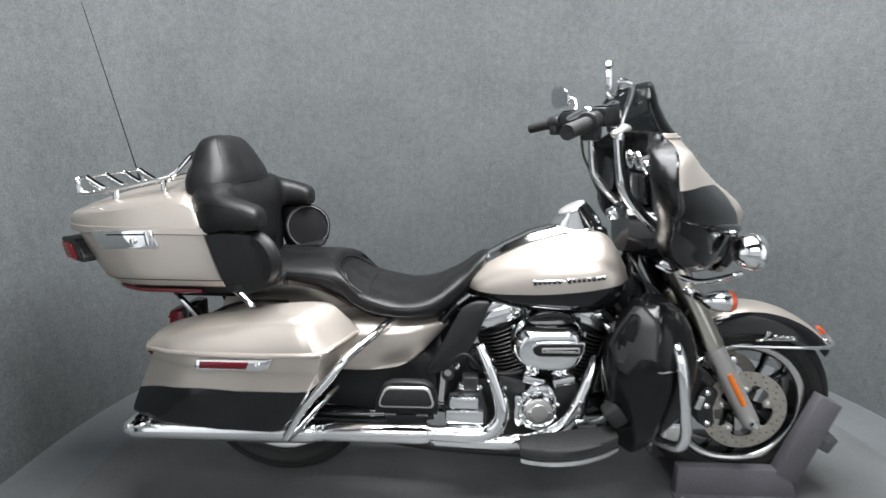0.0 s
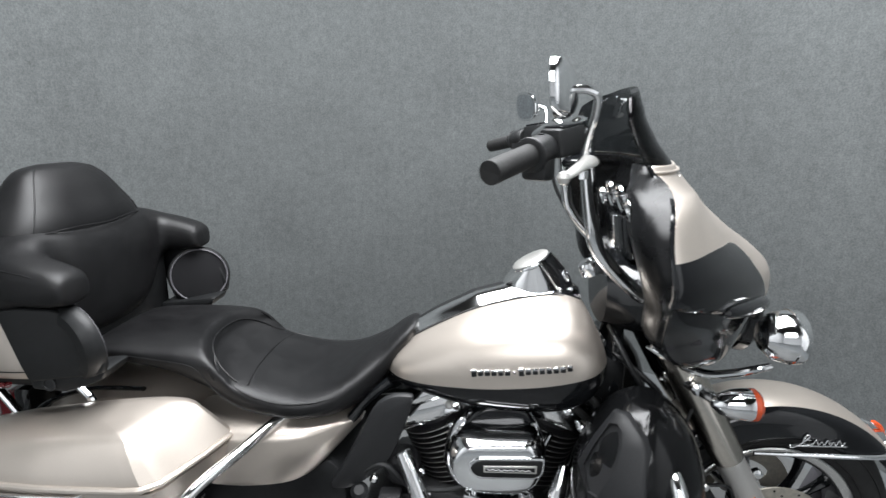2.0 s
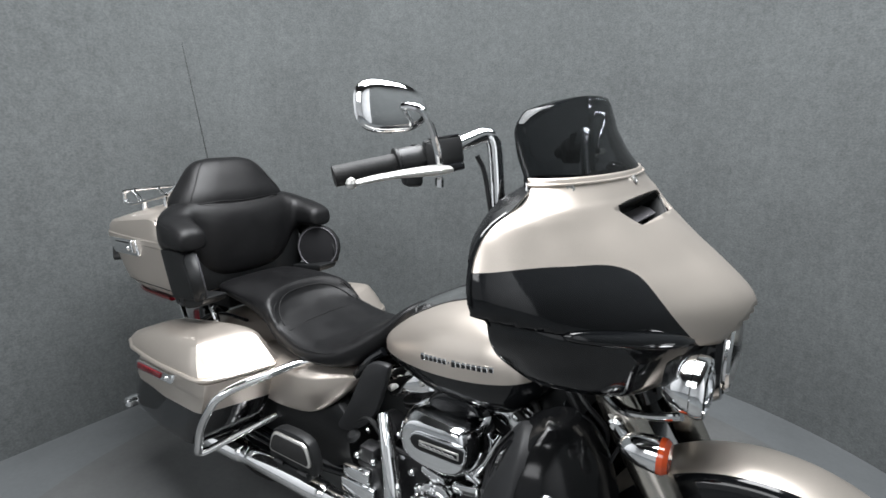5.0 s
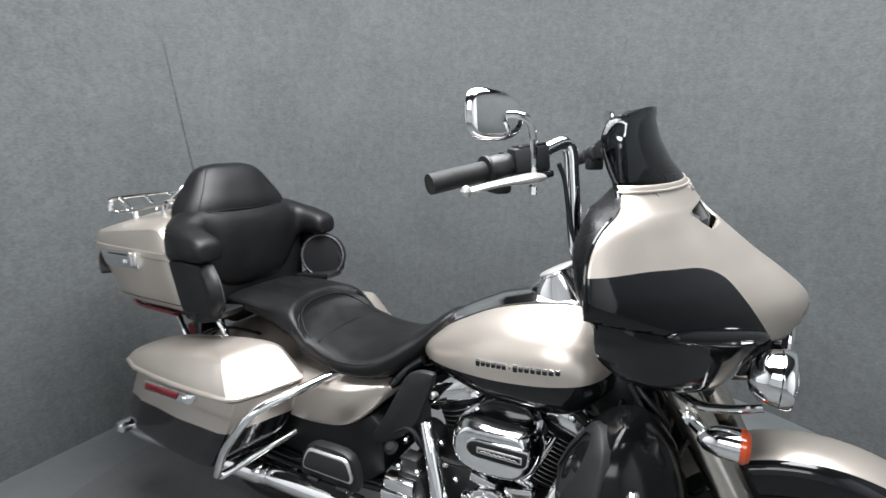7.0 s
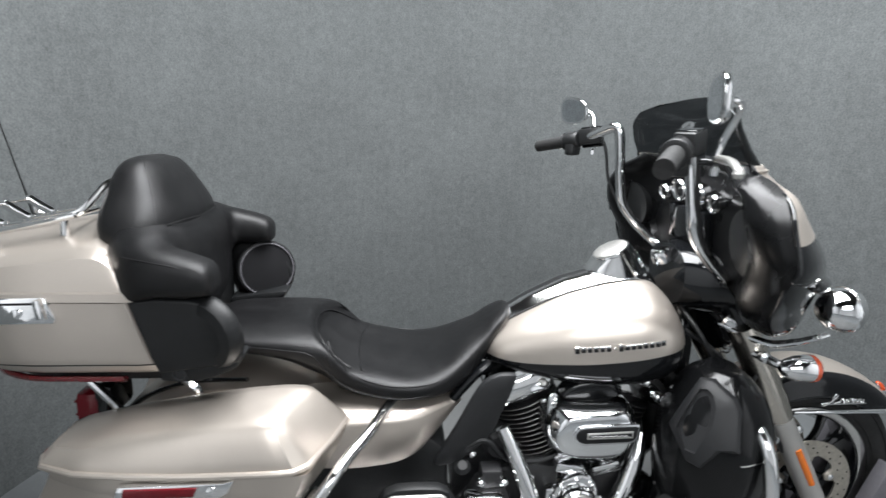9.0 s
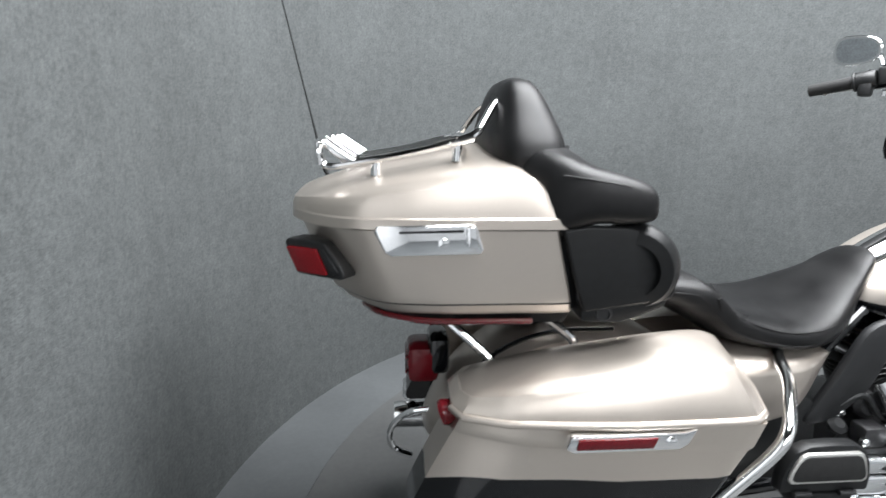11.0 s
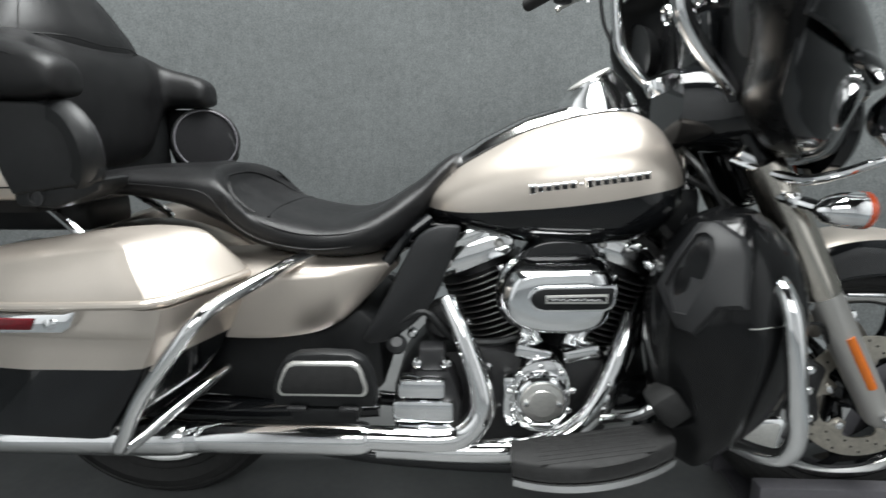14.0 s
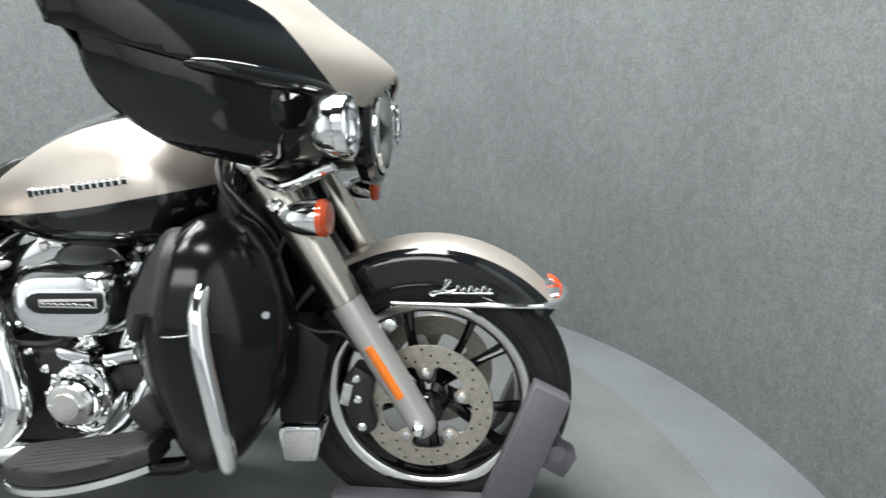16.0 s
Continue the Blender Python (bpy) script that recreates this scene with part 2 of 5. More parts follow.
def block(at, size, bevel=0.004, m=None, seg=2, bm=None):
    """A box with rounded edges, turned by m."""
    b2 = bmesh.new()
    bmesh.ops.create_cube(b2, size=1.0, matrix=Matrix.Diagonal((*size, 1)))
    if bevel:
        bmesh.ops.bevel(b2, geom=b2.edges[:], offset=bevel, segments=seg, profile=0.5, affect="EDGES", clamp_overlap=True)
    b2.transform(Matrix.Translation(at) @ (m or Matrix()))
    if bm is None:
        return b2
    me = bpy.data.meshes.new("joined")
    b2.to_mesh(me)
    b2.free()
    bm.from_mesh(me)
    bpy.data.meshes.remove(me)
    return bm


def mirrored(ob):
    """The same part on the other side of the centre plane."""
    made = {}
    for o in (ob, *ob.children_recursive):
        me = o.data.copy()
        me.transform(Matrix.Diagonal((1, -1, 1, 1)))
        me.flip_normals()
        c = new(o.name.split(".")[0], me)
        c.parent = made.get(o.parent, o.parent)
        if o.get("label"):
            tagged(c, o["label"])
        made[o] = c
    return made[ob]


def ring(w, zb, zt, n=2.4, zc=0.4, seg=40, y=0.0, nb=None):
    """A rounded cross-section in y and z; zc: where it is widest, as a share of its height; nb: the lower half's squareness."""
    a = np.linspace(0, 2 * np.pi, seg, False)
    c, s = np.cos(a), np.sin(a)
    mid = zb + zc * (zt - zb)
    n = np.where(s > 0, n, nb or n)
    yy = np.sign(c) * np.abs(c) ** (2 / n) * w
    zz = mid + np.sign(s) * np.abs(s) ** (2 / n) * np.where(s > 0, zt - mid, mid - zb)
    return np.column_stack([yy + y, zz])


def loft_x(stations, n=4, seg=40, y=0.0, power=2.4, zc=0.4, low=None):
    """A body along x through stations of x, half width, bottom, top."""
    rows = []
    for x, w, zb, zt in spline(stations, n):
        rows.append([(x, p[0], p[1]) for p in ring(max(w, 0.002), zb, max(zt, zb + 0.002), power, zc, seg, y, low)])
    return skin(rows)


# ---- the setting ----
CX, R_WALL, R_TABLE, H_WALL, Y_COVE, Y_FRONT = 0.80, 1.820, 1.535, 2.9, -1.25, -4.3


def room_outline(r, far, n=72):
    """Half a circle at the back, straight sides and a straight front."""
    pts = [(CX + r * math.cos(a), r * math.sin(a)) for a in np.linspace(0, math.pi, n)]
    return pts + [(CX - r, -far), (CX + r, -far)]


def upright(line_in, line_out, z0, z1):
    """A standing wall between an inner and an outer line on the plan."""
    loop = list(line_in) + list(line_out)[::-1]
    return skin([[(*p, z) for p in loop] for z in (z0, z1)])


def cove(r):
    return [(CX + r, Y_COVE)] + [(CX + r * math.cos(a), r * math.sin(a)) for a in np.linspace(0, math.pi, 73)] + [(CX - r, Y_COVE)]


tagged(part("wall", upright(cove(R_WALL), cove(R_WALL + 0.08), -0.014, H_WALL), carpet), "curved studio wall covered in grey felt carpet", "wall", kind="structure")
# Added walls, never in view: they close the room and bounce light back.
for name, line_in, line_out in (("wall_west", [(CX - R_WALL, Y_COVE), (CX - R_WALL, Y_FRONT)], [(CX - R_WALL - 0.08, Y_COVE), (CX - R_WALL - 0.08, Y_FRONT)]),
                                ("wall_east", [(CX + R_WALL, Y_COVE), (CX + R_WALL, Y_FRONT)], [(CX + R_WALL + 0.08, Y_COVE), (CX + R_WALL + 0.08, Y_FRONT)]),
                                ("wall_front", [(CX - R_WALL - 0.08, Y_FRONT), (CX + R_WALL + 0.08, Y_FRONT)], [(CX - R_WALL - 0.08, Y_FRONT - 0.08), (CX + R_WALL + 0.08, Y_FRONT - 0.08)])):
    tagged(part(name, upright(line_in, line_out, -0.014, H_WALL), bouncepaint), "unseen pale wall added to close the hall and bounce light", "wall", kind="structure")
bm = bmesh.new()
bm.faces.new([bm.verts.new((*p, -0.012)) for p in room_outline(R_WALL + 0.08, 4.38)])
tagged(part("floor", bm, floorpaint), "smooth grey painted floor round the turntable", "floor", kind="structure")
bm = lathe([(R_TABLE - 0.003, -0.011), (R_TABLE, -0.003), (R_TABLE - 0.003, 0.0), (0.001, 0.0)], (CX, 0, 0), (0, 0, 1), 128, caps=False)
tagged(part("turntable", bm, turnpaint), "round grey painted turntable flush with the floor", "turntable", kind="structure")
# Added ceiling, out of view, that throws light back down.
bm = bmesh.new()
bm.faces.new([bm.verts.new((*p, H_WALL + 0.15)) for p in room_outline(R_WALL + 0.08, 4.38)])
bmesh.ops.solidify(bm, geom=bm.faces[:], thickness=0.05)
tagged(part("ceiling", bm, ceilbounce), "unseen pale ceiling added to bounce light down", "ceiling", kind="structure")

bike = tagged(new("motorcycle"), "champagne and black touring motorcycle with chrome engine in a wheel chock", "motorcycle")


# ---- wheels ----
FX, FZ = 1.617, 0.320


def tyre_profile(r, rim, w):
    return [(rim, -w * 0.36), (rim + 0.01, -w * 0.42), (rim + (r - rim) * 0.45, -w * 0.5), (r - 0.03, -w * 0.46), (r - 0.012, -w * 0.34), (r - 0.002, -w * 0.16),
            (r, 0), (r - 0.002, w * 0.16), (r - 0.012, w * 0.34), (r - 0.03, w * 0.46), (rim + (r - rim) * 0.45, w * 0.5), (rim + 0.01, w * 0.42), (rim, w * 0.36)]


def wheel(x, z, r, rim, w, name, spokes):
    hub = part(name, lathe([(0.03, -0.07), (0.045, -0.06), (0.04, 0.0), (0.045, 0.06), (0.03, 0.07)], (x, 0, z), (0, 1, 0), 28), black, bike, "black cast hub")
    bm = lathe(tyre_profile(r, rim, w), (x, 0, z), (0, 1, 0), 72, caps=False)
    tyre = part("tyre", bm, rubber, hub, "black rubber tyre")
    for side in (-1, 1):
        for rr, bulge in ((rim + 0.020, 0.455), (rim + (r - rim) * 0.62, 0.488)):
            part("sidewall_ring", lathe([(rr - 0.002, side * w * bulge), (rr, side * (w * bulge + 0.0022)), (rr + 0.002, side * w * bulge)], (x, 0, z), (0, 1, 0), 64, caps=False), rubber, tyre)
    k = w * 0.38
    bm = lathe([(rim + 0.004, -k), (rim + 0.006, -k - 0.006), (rim - 0.004, -k - 0.006), (rim - 0.022, -k + 0.004), (rim - 0.026, -k + 0.02), (rim - 0.03, 0),
                (rim - 0.026, k - 0.02), (rim - 0.022, k - 0.004), (rim - 0.004, k + 0.006), (rim + 0.006, k + 0.006), (rim + 0.004, k)], (x, 0, z), (0, 1, 0), 72, caps=False)
    part("rim", bm, black, hub, "black cast rim")
    for side in (-1, 1):
        bm = lathe([(rim + 0.004, side * (k + 0.0065)), (rim + 0.001, side * (k + 0.0085)), (rim - 0.013, side * (k + 0.006)), (rim - 0.018, side * (k + 0.002))], (x, 0, z), (0, 1, 0), 72, caps=False)
        part("rim_edge", bm, soft_steel, hub, "bright machined rim edge")
    for i in range(spokes):
        a0 = 2 * math.pi * i / spokes + 0.82
        for d in (-0.165, 0.165):
            p = [(x + q * math.cos(a0 + d * s), 0.018 * t, z + q * math.sin(a0 + d * s)) for q, s, t in ((0.035, 0.5, 0), (0.09, 1.0, -1), (0.15, 1.25, -1), (rim - 0.024, 1.5, -0.4))]
            part("spoke", tube(p, [0.013, 0.0095, 0.0075, 0.010], 8, 5, flat=1.5), black, hub)
    return hub


front_wheel = wheel(FX, FZ, 0.322, 0.224, 0.132, "front_wheel", 5)
rear_wheel = wheel(0.0, 0.322, 0.322, 0.212, 0.18, "rear_wheel", 5)


def disc(y, parent):
    s = 1 if y > 0 else -1
    a = np.linspace(0, 2 * np.pi, 60, False)
    bm = bmesh.new()
    rows = [[(FX + r * c, y + t, FZ + r * q) for c, q in zip(np.cos(a), np.sin(a))] for r, t in ((0.099, -0.0025), (0.143, -0.0025), (0.144, 0.0), (0.143, 0.0025), (0.099, 0.0025), (0.099, -0.0025))]
    d = part("brake_disc", skin(rows, caps=False), discsteel, parent, "drilled steel brake disc")
    hole = None
    for k in range(42):
        t = 2 * math.pi * k / 42
        r = (0.108, 0.121, 0.134)[k % 3]
        if hole is None:
            hole = lathe([(0.0031, 0.0), (0.0026, s * 0.0006)], (0, 0, 0), (0, 1, 0), 8)
            ob = part("drilling", hole, satin, d)
            hole = ob.data
        else:
            ob = new("drilling", hole)
            ob.parent = d
        ob.location = (FX + r * math.cos(t), y + s * 0.0026, FZ + r * math.sin(t))
    for k in range(5):
        t0 = 2 * math.pi * k / 5 + 0.35
        pts = []
        for r, w in ((0.066, 0.14), (0.080, 0.21), (0.092, 0.22), (0.107, 0.40)):
            pts.append((r, t0 - w))
        for r, w in ((0.107, 0.40), (0.092, 0.22), (0.080, 0.21), (0.066, 0.14)):
            pts.append((r, t0 + w))
        arm = part("carrier_arm", slab([(FX + r * math.cos(t), FZ + r * math.sin(t)) for r, t in pts], y - 0.003, y + 0.003, 0.0015), discsteel, d, "steel mounting lobe of the disc")
        bm = lathe([(0.009, 0), (0.009, s * 0.006), (0.005, s * 0.008)], (FX + 0.080 * math.cos(t0), y + s * 0.003, FZ + 0.080 * math.sin(t0)), (0, 1, 0), 10)
        part("disc_bolt", bm, chrome, d)
    return d


for y in (-0.092, 0.092):
    disc(y, front_wheel)
part("hub_cap", lathe([(0.036, 0), (0.036, -0.02), (0.028, -0.03), (0.02, -0.034)], (FX, -0.092, FZ), (0, 1, 0), 24), black, front_wheel)

# caliper behind each slider
for s in (-1, 1):
    bm = slab([(1.440, 0.335), (1.452, 0.285), (1.490, 0.262), (1.512, 0.280), (1.500, 0.34), (1.512, 0.40), (1.470, 0.425), (1.442, 0.385)], s * 0.075, s * 0.125, 0.008)
    cal = part("brake_caliper", bm, wrinkle, bike, "black brake caliper")
    part("caliper_plate", block((1.450, s * 0.126, 0.362), (0.022, 0.010, 0.052), 0.003, pose(0, 0, 0, 0, 14, 0)), soft_steel, cal, "bare metal caliper plate")
    for bx, bz in ((1.472, 0.400), (1.474, 0.352), (1.482, 0.288)):
        part("caliper_bolt", lathe([(0.010, 0), (0.010, s * 0.007), (0.006, s * 0.010)], (bx, s * 0.125, bz), (0, 1, 0), 14), chrome, cal)

# ---- fork ----
AX = np.array([-0.151, 0, 0.265]) / np.linalg.norm([-0.151, 0, 0.265])


def on_fork(d, s, out=0.0):
    p = np.array([FX - 0.008, s * 0.142, FZ - 0.004]) + AX * d
    return (p[0], p[1] + s * out, p[2])


for s in (-1, 1):
    leg = part("fork_slider", tube([on_fork(d, s) for d in (-0.03, -0.012, 0.04, 0.1, 0.2, 0.29, 0.305)], [0.02, 0.029, 0.030, 0.031, 0.032, 0.033, 0.030], 20, 3), silver, bike, "satin silver fork slider")
    part("axle_nut", lathe([(0.014, 0), (0.014, s * 0.012), (0.009, s * 0.018)], on_fork(0.0, s, 0.028), (0, 1, 0), 6), chrome, leg)
    bm = tube([on_fork(d, s, 0.0245) for d in (0.075, 0.14, 0.20)], [0.0115, 0.0125, 0.0120], 12, 4, flat=0.9)
    part("fork_reflector", bm, amber, leg, "amber fork reflector")
    part("fork_cover", tube([on_fork(d, s) for d in (0.30, 0.31, 0.45, 0.60)], [0.030, 0.037, 0.040, 0.036], 20, 4), pipe_blued, leg, "polished upper fork cover")
    part("fork_tube", tube([on_fork(d, s, -0.008) for d in (0.60, 0.65, 0.70)], 0.026, 16, 2), black, leg)
    part("fender_bolt", lathe([(0.013, 0), (0.013, s * 0.012), (0.008, s * 0.015)], (1.545, s * 0.112, 0.517), (0, 1, 0), 12), chrome, leg)

# ---- front fender ----
def fender_rows(a0, a1, n, r, w, low):
    rows = []
    for a in np.linspace(radians(a0), radians(a1), n):
        rl = min(r - 0.012, max(low, 0.236 / max(math.sin(a), 0.05)))
        row = []
        for k in np.linspace(-1, 1, 25):
            if abs(k) < 0.6:
                t = k / 0.6 * math.pi / 2
                rr, y = r - 0.045 + 0.045 * math.cos(t) ** 0.8, w * math.copysign(abs(math.sin(t)) ** 0.85, t)
            else:
                f = (abs(k) - 0.6) / 0.4
                rr, y = (r - 0.045) * (1 - f) + min(rl, r - 0.045) * f, math.copysign(w + 0.004 * f, k)
            row.append((FX + rr * math.cos(a), y, FZ + rr * math.sin(a)))
        rows.append(row)
    return rows


bm = skin(fender_rows(40, 172, 60, 0.362, 0.088, 0.275), closed=False)
fender = part("front_fender", bm, two_tone("fender_two_tone", limit=0.070), bike, "champagne front fender with black sides")
sol = fender.modifiers.new("thickness", "SOLIDIFY")
sol.thickness, sol.offset = 0.003, -1
for s in (-1, 1):
    part("fender_trim", tube([(1.545, s * 0.0945, 0.556), (1.70, s * 0.096, 0.556), (1.83, s * 0.0945, 0.556), (1.885, s * 0.075, 0.557), (1.905, s * 0.03, 0.562), (1.907, 0, 0.563)], [0.004, 0.006, 0.0065, 0.009, 0.011, 0.011], 10, 6), chrome, fender, "chrome fender trim")
    # script badge, as plain strokes
    stroke = [(1.642, 0.584), (1.625, 0.580), (1.632, 0.575), (1.651, 0.587), (1.668, 0.606), (1.660, 0.608), (1.654, 0.592), (1.663, 0.583), (1.677, 0.587)]
    badge = part("fender_badge", tube([(x, s * 0.0945, z) for x, z in stroke], 0.0019, 6, 5), chrome, fender, "chrome script badge drawn as plain strokes")
    part("badge_bar", tube([(1.677 + 0.0066 * i, s * 0.0945, 0.5835 + (0.0135 if i % 4 == 1 else 0.009) * (i % 2)) for i in range(12)], 0.0016, 6, 3), chrome, badge)
    part("badge_line", tube([(1.640, s * 0.0945, 0.5795), (1.755, s * 0.0945, 0.5815)], 0.0020, 6), chrome, badge)
part("fender_tip", loft_x([(1.846, 0.060, 0.551, 0.572), (1.872, 0.052, 0.550, 0.579), (1.895, 0.034, 0.551, 0.575), (1.908, 0.012, 0.555, 0.566)], 3, 20), chrome, fender, "chrome fender tip")
part("fender_light", tube([(1.874, 0, 0.597), (1.881, 0, 0.593), (1.895, 0, 0.582), (1.908, 0, 0.566)], [0.003, 0.0055, 0.0060, 0.003], 12, 4), signal, fender, "amber fender tip light")

# ---- tank ----
TANK = [(0.643, 0.028, 0.730, 0.758), (0.660, 0.072, 0.720, 0.775), (0.700, 0.116, 0.700, 0.805), (0.78, 0.152, 0.680, 0.855), (0.87, 0.182, 0.664, 0.900), (0.97, 0.200, 0.660, 0.928),
        (1.06, 0.207, 0.666, 0.938), (1.12, 0.196, 0.684, 0.918), (1.155, 0.166, 0.718, 0.868), (1.178, 0.118, 0.738, 0.818), (1.188, 0.05, 0.750, 0.785)]
tank_paint = two_tone("tank_two_tone", [(0.63, 0.750), (0.70, 0.737), (0.86, 0.748), (1.00, 0.766), (1.10, 0.784), (1.20, 0.800)])


def tank_flank(x, z):
    """Half width of the tank at x and z."""
    w, zb, zt = [float(np.interp(x, [r[0] for r in TANK], [r[k] for r in TANK])) for k in (1, 2, 3)]
    mid = zb + 0.47 * (zt - zb)
    v = min(1.0, abs(z - mid) / ((zt - mid) if z > mid else (mid - zb)))
    k = 2.35 if z > mid else 3.2
    return w * (1 - v ** k) ** (1 / k)


tank = part("fuel_tank", loft_x(TANK, 6, 56, power=2.35, zc=0.47, low=3.2), tank_paint, bike, "champagne fuel tank with black lower flank")
for s in (-1, 1):
    n = 15
    badge = None
    for i in range(n):
        hyphen = i == 6
        f = i / (n - 1)
        x, z = 0.872 + 0.205 * f, 0.789 + 0.027 * f
        y = s * (tank_flank(x, z) + 0.002)
        turn = pose(0, 0, 0, 0, -6, s * 5)
        bm = block((x, y, z), (0.006 if hyphen else 0.0122, 0.005, 0.005 if hyphen else 0.0175 if i in (0, 7) else 0.0135), 0.0012, turn, 1)
        if badge is None:
            badge = part("tank_badge", bm, chrome, tank, "chrome badge drawn as plain blocks")
        else:
            part("badge_block", bm, chrome, badge)
        part("badge_fill", block((x, y + s * 0.0025, z - 0.0016), (0.004 if hyphen else 0.0102, 0.004, 0.002 if hyphen else 0.0125 if i in (0, 7) else 0.0090), 0.0008, turn, 1), satin, badge)

# console and filler cap
def tank_top(x, y):
    """Height of the tank's skin over x and y."""
    w, zb, zt = [float(np.interp(x, [r[0] for r in TANK], [r[k] for r in TANK])) for k in (1, 2, 3)]
    mid = zb + 0.47 * (zt - zb)
    return mid + (zt - mid) * max(0.0, 1 - (abs(y) / w) ** 2.35) ** (1 / 2.35)


CONSOLE = [(0.668, 0.026), (0.70, 0.040), (0.78, 0.052), (0.88, 0.060), (0.98, 0.062), (1.05, 0.060), (1.10, 0.052), (1.128, 0.036)]


def console_rows(k, lift, crown, x0, x1):
    rows = []
    for x in np.linspace(x0, x1, 30):
        w = k * float(np.interp(x, *zip(*CONSOLE)))
        row = []
        for f in np.linspace(-1, 1, 25):
            row.append((x, w * f, tank_top(x, w * f) + lift + crown * (1 - abs(f) ** 3.0)))
        rows.append(row + [(x, w, tank_top(x, w) - 0.01), (x, -w, tank_top(x, w) - 0.01)])
    return rows


console = part("tank_console", skin(console_rows(1.0, 0.004, 0.020, 0.67, 1.125)), polished, bike, "chrome tank console with black inset")
part("console_inset", skin(console_rows(0.32, 0.0215, 0.004, 0.70, 0.955)), satin, console, "black inset strip")
for s in (-1, 1):
    part("console_edge", tube([(x, s * (w + 0.003), tank_top(x, w + 0.003) + 0.001) for x, w in CONSOLE], 0.0028, 8, 4), rubber, console, "black rubber seam trim")
POD = np.array([1.008, 0.004, 0.999])
TILT_POD = np.array([-0.47, 0, 0.88]) / np.linalg.norm([-0.47, 0, 0.88])
side_pod = np.array([TILT_POD[2], 0, -TILT_POD[0]])
rows = []
for f in np.linspace(0, 1, 12):
    ringp = []
    for a in np.linspace(0, 2 * np.pi, 48, False):
        top = POD + 0.052 * (np.cos(a) * side_pod + np.array([0, np.sin(a), 0]))
        x, y = 1.032 + 0.086 * np.cos(a), 0.062 * np.sin(a)
        low = np.array([x, y, min(0.925, tank_top(min(x, 1.13), y) - 0.004)])
        ringp.append(top * (1 - f) + low * f + np.array([np.cos(a) * 0.014 * math.sin(math.pi * f), 0, 0]))
    rows.append(ringp)
part("console_pod", skin(rows), polished, console, "chrome filler pod")
part("pod_lip", lathe([(0.047, 0.003), (0.052, 0.002), (0.0538, -0.003), (0.053, -0.008), (0.050, -0.008)], POD, TILT_POD, 48, caps=False), chrome, console, "chrome rolled lip of the pod")
part("filler_cap", lathe([(0.046, 0.0), (0.047, 0.005), (0.043, 0.008), (0.02, 0.0105), (0.001, 0.011)], POD, TILT_POD, 40), steel, console, "polished filler cap")

# ---- seat ----
SEAT = [(-0.07, 0.13, 0.78, 0.812), (-0.03, 0.155, 0.77, 0.823), (0.06, 0.168, 0.760, 0.827), (0.15, 0.175, 0.740, 0.829), (0.21, 0.180, 0.710, 0.828), (0.236, 0.181, 0.697, 0.824), (0.256, 0.183, 0.685, 0.807),
        (0.275, 0.184, 0.675, 0.780), (0.305, 0.186, 0.66, 0.755), (0.38, 0.193, 0.643, 0.733), (0.46, 0.193, 0.637, 0.722), (0.53, 0.176, 0.64, 0.736), (0.59, 0.142, 0.66, 0.767), (0.635, 0.108, 0.70, 0.796), (0.672, 0.084, 0.750, 0.827), (0.700, 0.066, 0.785, 0.845), (0.716, 0.045, 0.805, 0.849), (0.724, 0.02, 0.822, 0.843)]


def seat_rows():
    """The seat's skin, with a step that bows back in the middle, like a horseshoe."""
    rows = []
    for x, w, zb, zt in spline(SEAT, 6):
        row = []
        for y, z in ring(max(w, 0.002), zb, zt, 2.75, 0.55, 64):
            k = max(0.0, 1 - (y / w) ** 2) * max(0.0, 1 - abs(x - 0.27) / 0.14) * (1 if z > (zb + zt) / 2 else 0)
            dip = 0.012 * max(0.0, 1 - abs(x - 0.44) / 0.16) * max(0.0, 1 - (y / w) ** 2) * (1 if z > (zb + zt) / 2 else 0)
            leg = abs(y / w) ** 4 * max(0.0, 1 - abs(x - 0.275) / 0.10) * (1 if z > (zb + zt) / 2 else 0)
            row.append((x - 0.058 * k + 0.018 * leg + 0.012, y, z - dip))
        rows.append(row)
    return rows


seat_grid = seat_rows()
seat_upper = np.array([p for row in seat_grid for p in row if p[2] > np.mean([q[2] for q in row])])


def on_seat(points):
    """Points x, y laid on the seat's upper skin."""
    laid = []
    for x, y in points:
        d = np.hypot(seat_upper[:, 0] - x, seat_upper[:, 1] - y)
        near = np.argsort(d)[:6]
        w = 1 / (d[near] + 0.002)
        laid.append((x, y, float(seat_upper[near, 2] @ w / w.sum())))
    return laid


seat = part("seat", skin(seat_grid), vinyl, bike, "black vinyl two-up touring seat", sharp=60)
for s in (-1, 1):
    part("seat_piping", tube([(0.06, s * 0.168, 0.800), (0.16, s * 0.177, 0.793), (0.225, s * 0.180, 0.782), (0.26, s * 0.182, 0.745), (0.30, s * 0.187, 0.708), (0.36, s * 0.194, 0.684), (0.45, s * 0.196, 0.672), (0.54, s * 0.174, 0.68), (0.60, s * 0.138, 0.71), (0.65, s * 0.098, 0.765), (0.69, s * 0.058, 0.82)], 0.0014, 6, 5), vinyl, seat)


def seat_side(x, z):
    """Half width of the seat at x and z."""
    w, zb, zt = [float(np.interp(x - 0.012, [r[0] for r in SEAT], [r[k] for r in SEAT])) for k in (1, 2, 3)]
    mid = zb + 0.55 * (zt - zb)
    v = min(0.999, abs(z - mid) / ((zt - mid) if z > mid else (mid - zb)))
    return w * (1 - v ** 2.75) ** (1 / 2.75)


